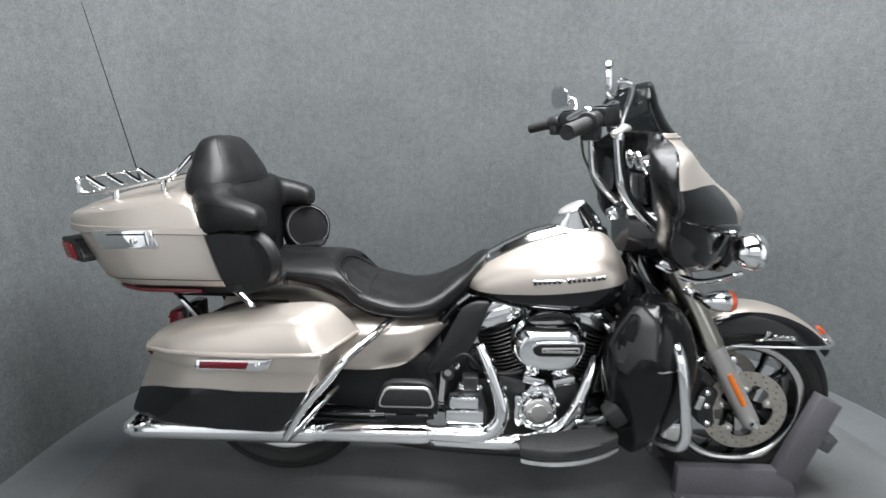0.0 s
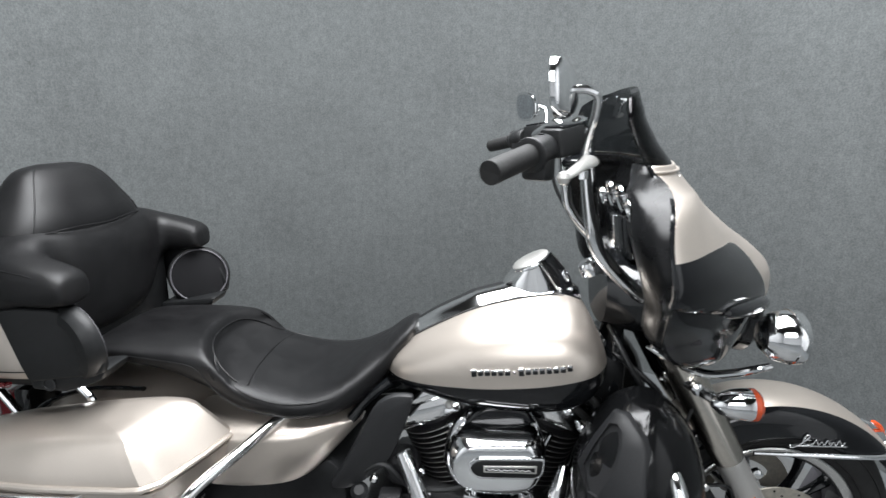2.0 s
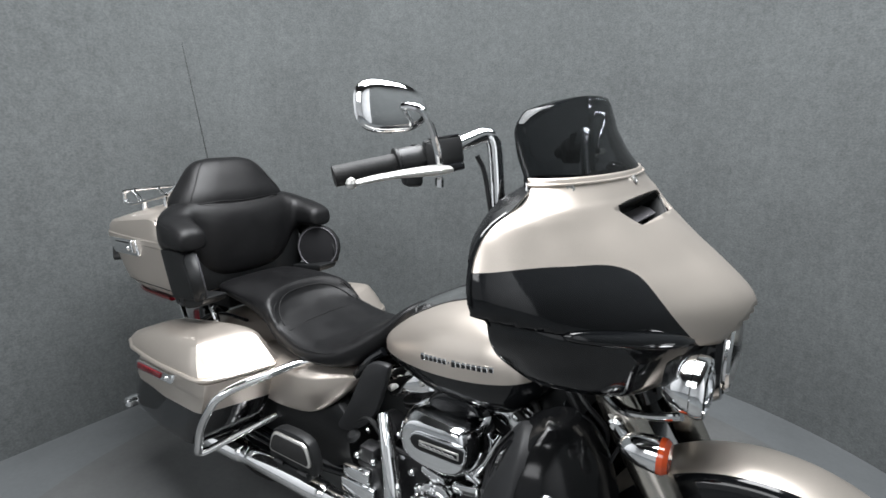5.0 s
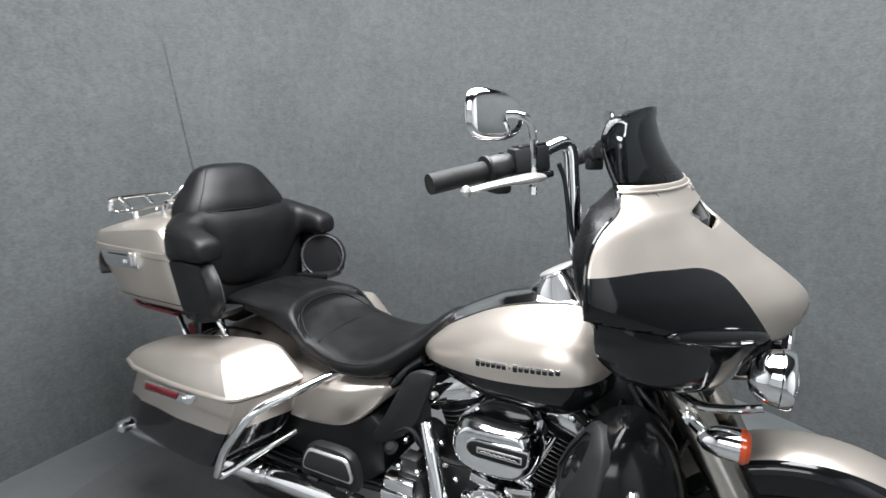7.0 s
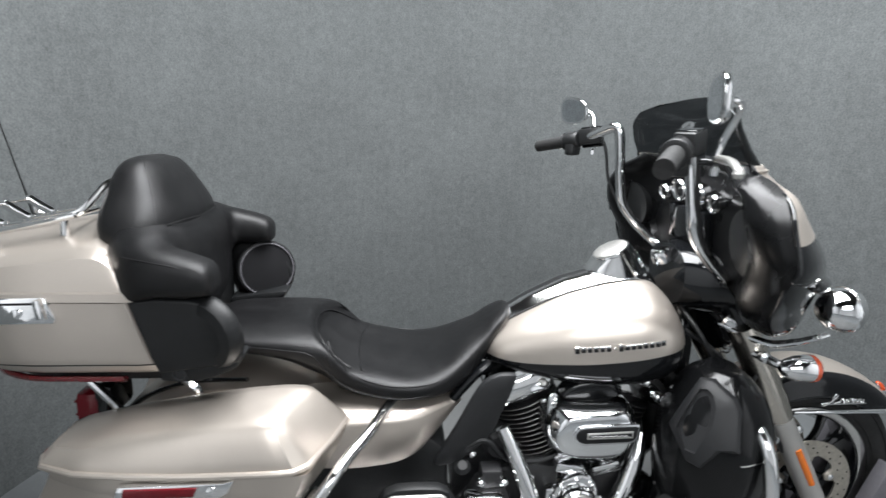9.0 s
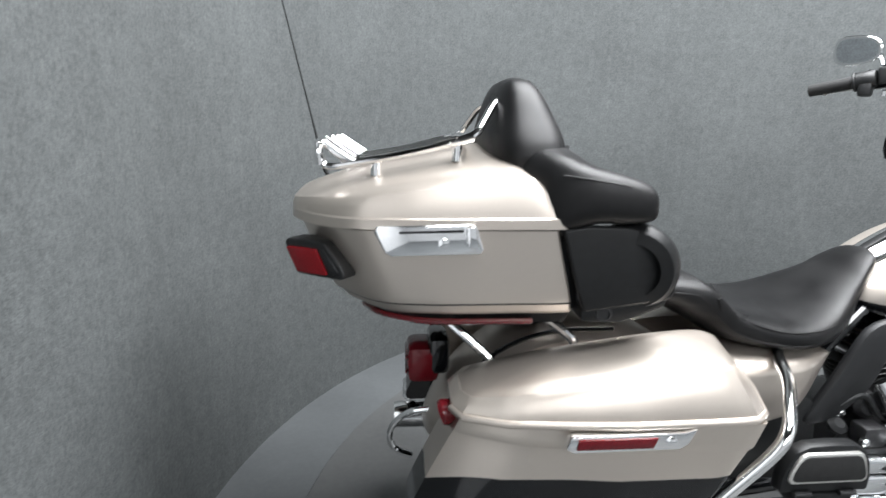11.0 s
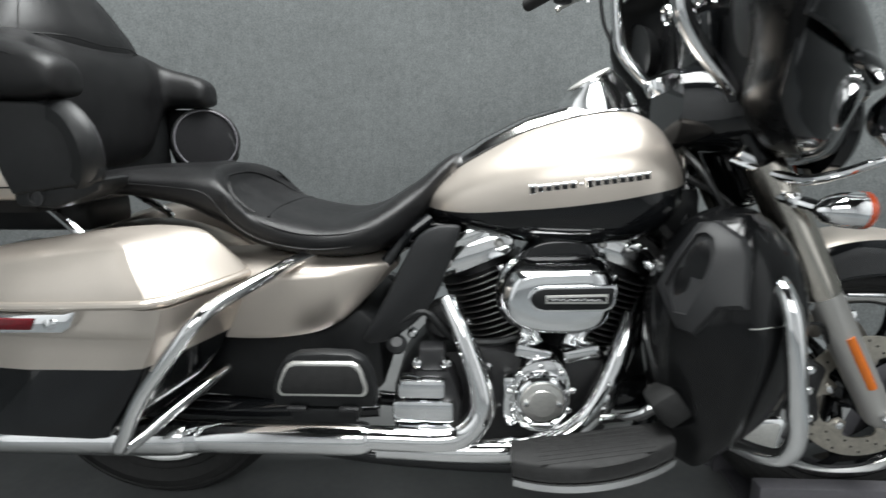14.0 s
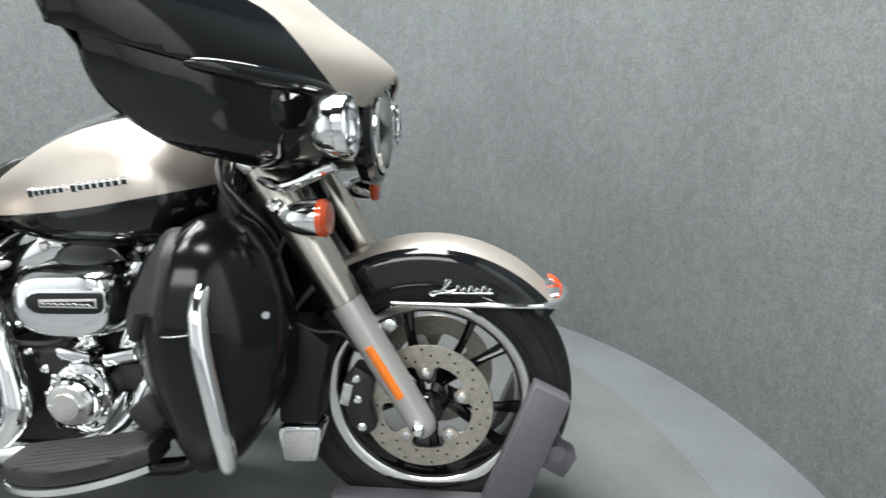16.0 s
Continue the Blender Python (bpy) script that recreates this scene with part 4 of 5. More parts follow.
# passenger floorboards folded up
OUT = [(0.376, 0.385), (0.378, 0.42), (0.388, 0.455), (0.402, 0.480), (0.430, 0.493), (0.48, 0.496), (0.53, 0.494), (0.555, 0.482), (0.569, 0.455), (0.576, 0.42), (0.574, 0.385)]
board = part("passenger_floorboard", slab(OUT, -0.295, -0.262, 0.007), satin, bike, "black passenger floorboard folded up")


def inset_outline(pts, k, dz=0.0):
    c = np.mean(pts, axis=0)
    return [tuple(c + (np.array(p) - c) * k + (0, dz)) for p in pts]


TRIM = [(0.388, 0.418), (0.391, 0.436), (0.402, 0.463), (0.410, 0.475), (0.422, 0.481), (0.534, 0.482), (0.546, 0.476), (0.553, 0.463), (0.562, 0.430), (0.561, 0.418), (0.554, 0.411), (0.396, 0.410)]
PAD = [(0.475 + (x - 0.475) * 0.93, 0.446 + (z - 0.446) * 0.82) for x, z in TRIM]
part("floorboard_trim", slab(TRIM, -0.302, -0.290, 0.0045, 0, 3), steel, board, "chrome pad trim")
part("floorboard_pad", slab(PAD, -0.304, -0.294, 0.003), rubber, board, "ribbed rubber pad")
part("hinge", block((0.475, -0.272, 0.368), (0.13, 0.05, 0.03), 0.006), satin, board)
for x in (0.425, 0.525):
    part("hinge_pin", tube([(x - 0.018, -0.298, 0.385), (x + 0.018, -0.298, 0.385)], 0.006, 8), wrinkle, board)
mirrored(board)

# ---- fairing ----
FAIR = [(0.870, 1.462, 1.330, 0.215, 2.0), (0.885, 1.482, 1.265, 0.275, 2.0), (0.915, 1.520, 1.200, 0.345, 1.7), (0.95, 1.541, 1.172, 0.398, 1.52), (0.985, 1.555, 1.168, 0.432, 1.43), (1.025, 1.544, 1.174, 0.456, 1.4), (1.065, 1.498, 1.182, 0.467, 1.42), (1.10, 1.447, 1.178, 0.464, 1.48),
        (1.135, 1.402, 1.176, 0.451, 1.52), (1.165, 1.364, 1.180, 0.433, 1.56), (1.186, 1.340, 1.188, 0.409, 1.62), (1.200, 1.326, 1.196, 0.375, 1.7), (1.209, 1.317, 1.199, 0.338, 1.8), (1.220, 1.308, 1.197, 0.308, 1.9), (1.236, 1.296, 1.190, 0.288, 1.95), (1.252, 1.286, 1.183, 0.280, 2.0)]
LOWER = [(0.838, 1.420, 1.340, 0.20, 2.0), (0.853, 1.442, 1.315, 0.255, 2.0), (0.886, 1.470, 1.250, 0.335, 1.75), (0.935, 1.512, 1.203, 0.381, 1.58), (0.965, 1.530, 1.192, 0.405, 1.5), (1.00, 1.536, 1.190, 0.422, 1.45), (1.06, 1.480, 1.190, 0.434, 1.42)]
fair_paint = two_tone("fairing_two_tone", [(1.10, 1.113), (1.18, 1.115), (1.292, 1.119), (1.370, 1.100), (1.422, 1.050), (1.462, 0.99), (1.492, 0.93), (1.60, 0.74)])


def fair_row(z, xf, xr, w, n, seg=49, inset=0.0):
    row = []
    for a in np.linspace(-math.pi / 2, math.pi / 2, seg):
        c, s = math.cos(a), math.sin(a)
        row.append((xr + (xf - inset - xr) * abs(c) ** (2 / n), (w - inset) * math.copysign(abs(s) ** (2 / n), s), z))
    return row


def fair_half(x, z):
    """Half width of the fairing's skin at x and z."""
    xf, xr, w, n = [float(np.interp(z, [r[0] for r in FAIR], [r[k] for r in FAIR])) for k in (1, 2, 3, 4)]
    return w * max(0.0, 1 - ((x - xr) / (xf - xr)) ** n) ** (1 / n)


bm = skin([fair_row(*r) for r in spline(FAIR, 4)], closed=False)
bmesh.ops.bisect_plane(bm, geom=bm.verts[:] + bm.edges[:] + bm.faces[:], plane_co=(1.158, 0, 1.048), plane_no=(0.29, 0, 1), clear_inner=True)
gone = [f for f in bm.faces if math.hypot(f.calc_center_median().y, f.calc_center_median().z - 0.905) < 0.098 and f.calc_center_median().x > 1.4]
bmesh.ops.delete(bm, geom=gone, context="FACES")
fair = part("fairing", bm, fair_paint, bike, "champagne and black batwing fairing")
bm = skin([fair_row(*r) for r in spline(LOWER, 4)], closed=False)
gone = [f for f in bm.faces if math.hypot(f.calc_center_median().y, f.calc_center_median().z - 0.905) < 0.094 and f.calc_center_median().x > 1.38]
bmesh.ops.delete(bm, geom=gone, context="FACES")
panel = part("lower_panel", bm, black, fair, "gloss black panel under the fairing's edge")
sol = panel.modifiers.new("thickness", "SOLIDIFY")
sol.thickness, sol.offset = 0.005, -1
part("headlamp_surround", lathe([(0.094, -0.03), (0.112, -0.022), (0.116, 0.0), (0.108, 0.012), (0.096, 0.014)], (1.502, 0, 0.905), (1, 0, 0), 48, caps=False), black, fair, "black headlamp surround")
sol = fair.modifiers.new("thickness", "SOLIDIFY")
sol.thickness, sol.offset = 0.006, -1
# a trapezoid air intake cut through the nose
VENT = [(-0.146, 0.022), (0.146, 0.022), (0.156, 0.010), (0.122, -0.034), (-0.122, -0.034), (-0.156, 0.010)]
VENT_AT = pose(1.322, 0, 1.176, -39, 0, 90)
cutter = new("cutter", bpy.data.meshes.new("cutter"))
bm = slab(VENT, -0.06, 0.06, 0.004)
bmesh.ops.recalc_face_normals(bm, faces=bm.faces)
bm.transform(VENT_AT)
bm.to_mesh(cutter.data)
bm.free()
cut = fair.modifiers.new("intake", "BOOLEAN")
cut.operation, cut.object, cut.solver = "DIFFERENCE", cutter, "EXACT"
solid = bpy.data.meshes.new_from_object(fair.evaluated_get(bpy.context.evaluated_depsgraph_get()))
fair.modifiers.clear()
fair.data = solid
bpy.data.objects.remove(cutter)
# inner fairing: a dished black face across the back
rows = []
INNER_EDGE = [(r[0], r[2] + 0.006, r[3] - 0.006) for r in LOWER[1:6]] + [(1.065, 1.183, 0.462), (1.11, 1.178, 0.458), (1.15, 1.178, 0.438), (1.185, 1.190, 0.406), (1.204, 1.197, 0.368), (1.220, 1.198, 0.330), (1.234, 1.193, 0.288), (1.250, 1.185, 0.262)]
for z, xr, w in spline(INNER_EDGE, 3):
    row = []
    depth = float(np.interp(z, [1.0, 1.036, 1.077, 1.124, 1.178, 1.208, 1.232, 1.25], [0.010, 0.018, 0.028, 0.037, 0.046, 0.056, 0.030, 0.008]))
    for t in np.sin(np.linspace(-math.pi / 2, math.pi / 2, 61)):
        row.append((xr + float(np.interp(abs(t), [0, 0.5, 0.66, 0.73, 0.79, 0.85, 0.91, 0.965, 1], [0.055, 0.05, 0.016, -0.4 * depth, -0.85 * depth, -depth, -0.85 * depth, -0.45 * depth, 0.004])), (w - 0.004) * t, z))
    rows.append(row)
inner_fair = part("inner_fairing", skin(rows, closed=False), moulded, fair, "black inner fairing")
sol = inner_fair.modifiers.new("thickness", "SOLIDIFY")
sol.thickness = 0.004
part("fairing_bead", tube([(r[2] - 0.001, -r[3] - 0.001, r[0]) for r in spline([(1.045, 1.51, 1.182, 0.455, 1.8)] + FAIR[6:], 2)], 0.004, 8, 1), black, fair, "black edge bead")
part("fairing_bead", tube([(r[2] - 0.001, r[3] + 0.001, r[0]) for r in spline([(1.045, 1.51, 1.182, 0.455, 1.8)] + FAIR[6:], 2)], 0.004, 8, 1), black, fair, "black edge bead")
part("screen_lip", tube([(p[0] + 0.001, p[1] * 1.004, 1.2400) for p in fair_row(1.240, 1.2935, 1.188, 0.286, 1.96, 49)], 0.003, 8, 1), paint, fair, "raised champagne lip under the screen")
for y in (-0.235, -0.005, 0.225):
    x = 1.178 + (1.300 - 1.178) * (1 - abs(y / 0.292) ** 1.95) ** (1 / 1.95)
    ax = (1, y * 3.5, 0.5)
    part("screen_bolt", lathe([(0.010, -0.005), (0.010, 0.0025), (0.0075, 0.0045), (0.005, 0.0045), (0.0045, 0.003), (0.001, 0.003)], (x, y, 1.232), ax, 16), alu, fair, "dull screen bolt")
for s in (-1, 1):
    brow = [(x, s * (fair_half(x, z) - 0.004), z) for x, z in ((1.302, 1.004), (1.315, 1.003), (1.345, 0.998), (1.380, 0.991), (1.418, 0.983), (1.450, 0.975), (1.470, 0.969))]
    part("fairing_brow", tube(brow, [0.005, 0.014, 0.019, 0.021, 0.021, 0.018, 0.006], 16, 6, flat=0.8), black, fair, "moulded black lip over the lamp")
# tray, divider and flap inside the intake
def vent_ring(k, depth):
    return [VENT_AT @ Vector((x * k, depth, z * k)) for x, z in VENT]


vent = part("air_vent", skin([vent_ring(1.015, 0.001), vent_ring(1.0, 0.006), vent_ring(0.93, 0.030), vent_ring(0.90, 0.050), vent_ring(0.02, 0.052)], caps=False), satin, fair, "black air intake")
part("vent_rim", tube([tuple(p) for p in vent_ring(1.0, -0.001) + vent_ring(1.0, -0.001)[:1]], 0.0022, 6, 1), satin, vent)
bm = slab([(-0.130, 0.0), (-0.120, 0.018), (0.120, 0.018), (0.130, 0.0), (0.110, -0.020), (-0.110, -0.020)], -0.002, 0.002, 0.001)
bm.transform(VENT_AT @ pose(0, 0.028, -0.006, -32, 0, 0))
part("vent_flap", bm, grey, vent, "grey vent flap")
# windscreen
rows = []
for v in np.linspace(0, 1, 15):
    row = []
    xf = float(np.interp(v, [0, 0.3, 0.6, 0.85, 1], [1.290, 1.250, 1.222, 1.210, 1.212]))
    xr = float(np.interp(v, [0, 0.3, 0.6, 0.85, 1], [1.183, 1.160, 1.145, 1.150, 1.175]))
    w = float(np.interp(v, [0, 0.4, 0.7, 0.88, 1], [0.280, 0.268, 0.255, 0.225, 0.145]))
    for a in np.linspace(-math.pi / 2, math.pi / 2, 33):
        c, s = math.cos(a), math.sin(a)
        edge = 0.012 * (1 - abs(s) ** 2.5) * v
        row.append((xr + (xf - xr) * abs(c), w * math.copysign(abs(s), s), 1.243 + 0.150 * v + edge))
    rows.append(row)
ws = part("windscreen", skin(rows, closed=False), tint, bike, "dark smoked acrylic windscreen")
sol = ws.modifiers.new("thickness", "SOLIDIFY")
sol.thickness = 0.003

# dash: gauges, speakers, radio
for y, r, z in ((-0.055, 0.030, 1.165), (0.035, 0.030, 1.165), (-0.135, 0.022, 1.150), (0.115, 0.022, 1.150)):
    c = (1.205, y, z)
    g = part("gauge", lathe([(r * 0.7, 0.02), (r, 0.0), (r * 1.12, -0.006), (r * 1.05, -0.012), (r * 0.93, -0.008)], c, (1, 0, 0.25), 28, caps=False), chrome, inner_fair, "chrome-ringed gauge")
    part("gauge_face", lathe([(r * 0.95, -0.005), (0.001, -0.006)], c, (1, 0, 0.25), 28), black, g, "black dial")
    part("dial_ring", lathe([(r * 0.80, -0.0065), (r * 0.66, -0.0068)], c, (1, 0, 0.25), 28, caps=False), decal, g, "light dial scale")
    part("needle", tube([(c[0] - 0.0085, y, z), (c[0] - 0.0075, y - r * 0.42, z + r * 0.42)], 0.0012, 6), decal, g)
part("radio", block((1.222, 0, 1.075), (0.03, 0.19, 0.10), 0.01, pose(0, 0, 0, 0, -8, 0)), black, inner_fair, "black radio panel")
part("radio_screen", block((1.205, 0, 1.085), (0.006, 0.13, 0.065), 0.003, pose(0, 0, 0, 0, -8, 0)), black, inner_fair, "dark glossy radio screen")
for s in (-1, 1):
    c = (1.192, s * 0.290, 1.085)
    sp = part("fairing_speaker", lathe([(0.06, 0.03), (0.072, 0.0), (0.074, -0.006), (0.066, -0.009)], c, (1, s * 0.15, 0.1), 32), plastic, inner_fair, "round black fairing speaker")
    part("speaker_mesh", lathe([(0.066, -0.007), (0.001, -0.009)], c, (1, s * 0.15, 0.1), 32), cloth, sp)
part("fork_nacelle", loft_x([(1.17, 0.10, 0.86, 1.02), (1.25, 0.16, 0.845, 1.03), (1.35, 0.19, 0.83, 1.03), (1.44, 0.15, 0.82, 1.02), (1.49, 0.11, 0.83, 1.0), (1.50, 0.09, 0.84, 0.98)], 4, 40, power=2.6, zc=0.5), black, bike, "gloss black headlamp nacelle")

# lamps
def lamp(at, r, depth, name, axis=(1, 0, 0.0)):
    """A chrome bullet with a clear lens; axis: the way it shines."""
    shell = part(name, lathe([(r * 0.15, -depth), (r * 0.55, -depth * 0.93), (r * 0.85, -depth * 0.6), (r * 0.97, -depth * 0.25), (r, 0.0), (r * 1.04, 0.002), (r * 1.04, 0.016), (r * 0.98, 0.022), (r * 0.92, 0.02)], at, axis, 40, caps=False), chrome, bike, "round chrome lamp")
    part("reflector", lathe([(r * 0.92, 0.012), (r * 0.7, -0.016), (r * 0.3, -0.032), (0.002, -0.034)], at, axis, 32, caps=False), chrome, shell)
    part("lens", lathe([(r * 0.93, 0.016), (r * 0.8, 0.024), (r * 0.45, 0.029), (0.001, 0.031)], at, axis, 32, caps=False), glass, shell, "clear lamp lens")
    return shell


head = lamp((1.505, 0, 0.905), 0.088, 0.05, "headlamp")
for z in (0.945, 0.865):
    part("projector", lathe([(0.034, -0.01), (0.034, 0.004), (0.029, 0.008), (0.015, 0.014), (0.001, 0.016)], (1.50, 0, z), (1, 0, 0), 24), steel, head, "projector lens")
for s in (-1, 1):
    lamp((1.490, s * 0.240, 0.914), 0.053, 0.050, "passing_lamp")
    arm = part("lamp_bracket", tube([(1.262, s * 0.125, 0.838), (1.30, s * 0.15, 0.822), (1.36, s * 0.19, 0.806), (1.41, s * 0.212, 0.818), (1.45, s * 0.228, 0.836), (1.475, s * 0.23, 0.845)], [0.012, 0.016, 0.016, 0.014, 0.013, 0.012], 12, 6, flat=0.65), chrome, bike, "chrome lamp bracket")
    part("bracket_plate", block((1.31, s * 0.145, 0.835), (0.10, 0.02, 0.035), 0.008, pose(0, 0, 0, 0, 30, 0)), chrome, arm)
    body = part("front_signal", lathe([(0.008, -0.075), (0.022, -0.062), (0.031, -0.035), (0.034, -0.005), (0.034, 0.0)], (1.445, s * 0.228, 0.756), (1, 0, 0.0), 24), chrome, bike, "chrome front turn signal")
    part("signal_lens", lathe([(0.0345, 0.0), (0.0345, 0.010), (0.028, 0.018), (0.001, 0.021)], (1.445, s * 0.228, 0.756), (1, 0, 0), 24), signal, body, "orange signal lens")
    part("signal_stem", tube([(1.39, s * 0.225, 0.757), (1.365, s * 0.20, 0.765), (1.335, s * 0.165, 0.775)], 0.012, 10, 4), chrome, body)
    part("stem_bolt", lathe([(0.014, 0), (0.014, s * 0.014), (0.008, s * 0.018)], (1.352, s * 0.185, 0.770), (0, 1, 0), 14), chrome, body)

# ---- handlebar ----
BY = 0.018
bar_h = [(0.905, 0.485, 1.258), (0.96, 0.412, 1.270), (1.01, 0.335, 1.290), (1.045, 0.272, 1.316), (1.064, 0.243, 1.326), (1.077, 0.232, 1.312), (1.084, 0.232, 1.26), (1.098, 0.240, 1.15), (1.112, 0.238, 1.088), (1.158, 0.224, 1.030), (1.214, 0.207, 0.979), (1.245, 0.150, 0.958), (1.250, 0.05, 0.955)]
bar = part("handlebar", tube([(x, BY - y, z) for x, y, z in bar_h[2:]] + [(x + 0.028 * min(1.0, y / 0.25), BY + y, z) for x, y, z in bar_h[:1:-1]], 0.0155, 14, 5), chrome, bike, "tall chrome handlebar")
for s in (-1, 1):
    d = np.array([1.01 - 0.905, s * (0.335 - 0.485), 1.290 - 1.258])
    d /= np.linalg.norm(d)
    e = np.array([0.894, BY + s * 0.487, 1.256])
    at = lambda k: tuple(e + d * k)
    out = lambda k, side, up: tuple(np.array(at(k)) + (0.82 * side, s * 0.575 * side, up))
    part("grip", tube([at(-0.004), at(0.0), at(0.004), at(0.115), at(0.118)], [0.012, 0.018, 0.0195, 0.0195, 0.018], 20, 3), rubber, bar, "black rubber grip")
    hs = part("switch_housing", tube([at(0.118), at(0.121), at(0.165), at(0.170)], [0.020, 0.0265, 0.0265, 0.020], 18, 2), plastic, bar, "black switch housing")
    part("grip_flange", tube([at(0.112), at(0.114), at(0.120), at(0.122)], [0.021, 0.0290, 0.0290, 0.021], 20, 2), plastic, hs)
    part("housing_screw", lathe([(0.006, 0), (0.006, 0.003), (0.003, 0.004)], tuple(np.array(at(0.150)) + (0, 0, 0.0255)), (0, 0, 1), 10), satin, hs)
    c = np.array(at(0.146)) + (0, 0, -0.028)
    part("switch_block", block(c, (0.05, 0.035, 0.042), 0.008, pose(0, 0, 0, 0, 0, s * 40)), plastic, hs)
    c = np.array(at(0.205)) + (0.012, s * 0.008, 0.006)
    mc = part("master_cylinder", block(c, (0.072, 0.045, 0.05), 0.006, pose(0, 0, 0, 0, -8, -s * 42)), plastic, bar, "black master cylinder")
    part("lever_bracket", block(c + (0.022, -s * -0.030, -0.030), (0.078, 0.030, 0.014), 0.005, pose(0, 0, 0, 0, -8, -s * 58)), black, mc, "gloss black lever bracket")
    part("stem_nut", lathe([(0.008, 0), (0.008, 0.014), (0.005, 0.018)], (1.050, BY + s * 0.382, 1.236), (0, 0, 1), 6), chrome, mc)
    part("cylinder_cap", block(c + (0, 0, 0.026), (0.058, 0.04, 0.006), 0.002, pose(0, 0, 0, 0, -8, -s * 42)), black, mc)
    lv = part("hand_lever", tube([(1.062, BY + s * 0.366, 1.268), (1.056, BY + s * 0.400, 1.268), (1.044, BY + s * 0.440, 1.267), (1.026, BY + s * 0.480, 1.264), (1.008, BY + s * 0.520, 1.259), (0.993, BY + s * 0.546, 1.254)], [0.010, 0.0145, 0.0130, 0.0100, 0.0085, 0.0065], 12, 5, flat=0.6), steel, bar, "silver hand lever")
    part("lever_ball", lathe([(0.001, -0.010), (0.007, -0.007), (0.010, 0), (0.007, 0.007), (0.001, 0.010)], (0.991, BY + s * 0.549, 1.254), (0, 0, 1), 14), steel, lv)
    # mirror: chrome shell, glass to the rear
    mx, my, mz = 0.999, BY + s * 0.450, 1.377
    tilt = pose(mx, my, mz, 0, -4, s * 20)
    rows = []
    for h, k in ((-0.006, 0.97), (-0.004, 1.0), (0.001, 0.985), (0.006, 0.94), (0.0105, 0.85), (0.0145, 0.68), (0.017, 0.46), (0.0183, 0.24), (0.0188, 0.02)):
        ringp = []
        for a in np.linspace(0, 2 * np.pi, 40, False):
            p, q = np.cos(a), np.sin(a)
            yy = s * 0.071 * k * np.sign(p) * abs(p) ** 0.74
            zz = 0.0445 * k * np.sign(q) * abs(q) ** 0.74 * (1 + 0.16 * p) + 0.004 * p
            ringp.append(tilt @ Vector((h, yy, zz)))
        rows.append(ringp)
    mir = part("mirror", skin(rows), chrome, bar, "chrome rear-view mirror")
    face = bmesh.new()
    face.faces.new([face.verts.new(tilt @ Vector((-0.0065, s * 0.0605 * np.sign(np.cos(a)) * abs(np.cos(a)) ** 0.74, 0.0365 * np.sign(np.sin(a)) * abs(np.sin(a)) ** 0.74 * (1 + 0.16 * np.cos(a)) + 0.004 * np.cos(a)))) for a in np.linspace(0, 2 * np.pi, 40, False)])
    part("mirror_glass", face, mirror_glass, mir, "mirror glass")
    part("mirror_stem", tube([(1.014, BY + s * 0.446, 1.377), (1.036, BY + s * 0.443, 1.377), (1.054, BY + s * 0.434, 1.368), (1.057, BY + s * 0.416, 1.342), (1.053, BY + s * 0.395, 1.308), (1.050, BY + s * 0.382, 1.276)], 0.0065, 10, 5), chrome, mir, "chrome mirror stem")
for o in bar.children_recursive:
    if np.mean([v.co.y for v in o.data.vertices]) > 0.2:
        o.data.transform(Matrix.Translation((0.028, 0, 0)))
part("brake_line", tube([(1.068, -0.262, 1.288), (1.080, -0.250, 1.25), (1.098, -0.242, 1.15), (1.140, -0.222, 1.048), (1.205, -0.195, 0.99)], 0.005, 8, 6), plastic, bar, "black brake hose")
part("clutch_line", tube([(1.068, 0.298, 1.288), (1.080, 0.286, 1.25), (1.098, 0.278, 1.15), (1.158, 0.256, 1.048), (1.215, 0.225, 0.99)], 0.005, 8, 6), plastic, bar, "black clutch hose")
part("bar_riser", tube([(1.248, -0.05, 0.972), (1.256, -0.05, 0.93)], 0.02, 12), chrome, bar)
part("bar_riser", tube([(1.248, 0.05, 0.972), (1.256, 0.05, 0.93)], 0.02, 12), chrome, bar)
part("ignition_switch", lathe([(0.028, -0.02), (0.03, 0), (0.026, 0.012), (0.012, 0.016), (0.001, 0.016)], (1.150, -0.004, 0.992), (-0.4, 0, 0.9), 24), chrome, bike, "chrome ignition switch")

# ---- engine ----
part("crankcase", slab([(0.60, 0.20), (0.58, 0.34), (0.66, 0.43), (0.80, 0.44), (0.93, 0.42), (1.05, 0.42), (1.09, 0.34), (1.05, 0.22), (0.95, 0.18), (0.7, 0.17)], -0.13, 0.14, 0.025), wrinkle, bike, "black enamelled crankcase")
part("frame_cradle", tube([(0.20, -0.12, 0.22), (0.6, -0.13, 0.17), (1.0, -0.13, 0.165), (1.12, -0.12, 0.22), (1.19, -0.09, 0.5), (1.21, -0.05, 0.78), (1.22, 0, 0.88)], 0.02, 12, 6), black, bike, "black frame cradle tube")
part("frame_cradle", tube([(0.20, 0.12, 0.22), (0.6, 0.13, 0.17), (1.0, 0.13, 0.165), (1.12, 0.12, 0.22), (1.19, 0.09, 0.5), (1.21, 0.05, 0.78), (1.22, 0, 0.88)], 0.02, 12, 6), black, bike, "black frame cradle tube")
part("backbone", tube([(0.55, 0, 0.66), (0.80, 0, 0.70), (1.1, 0, 0.74), (1.20, 0, 0.80)], 0.04, 14, 4), black, bike, "black frame backbone")
part("steering_head", tube([(1.285, 0, 0.88), (1.36, 0, 0.74)], 0.045, 16), black, bike, "black steering head")
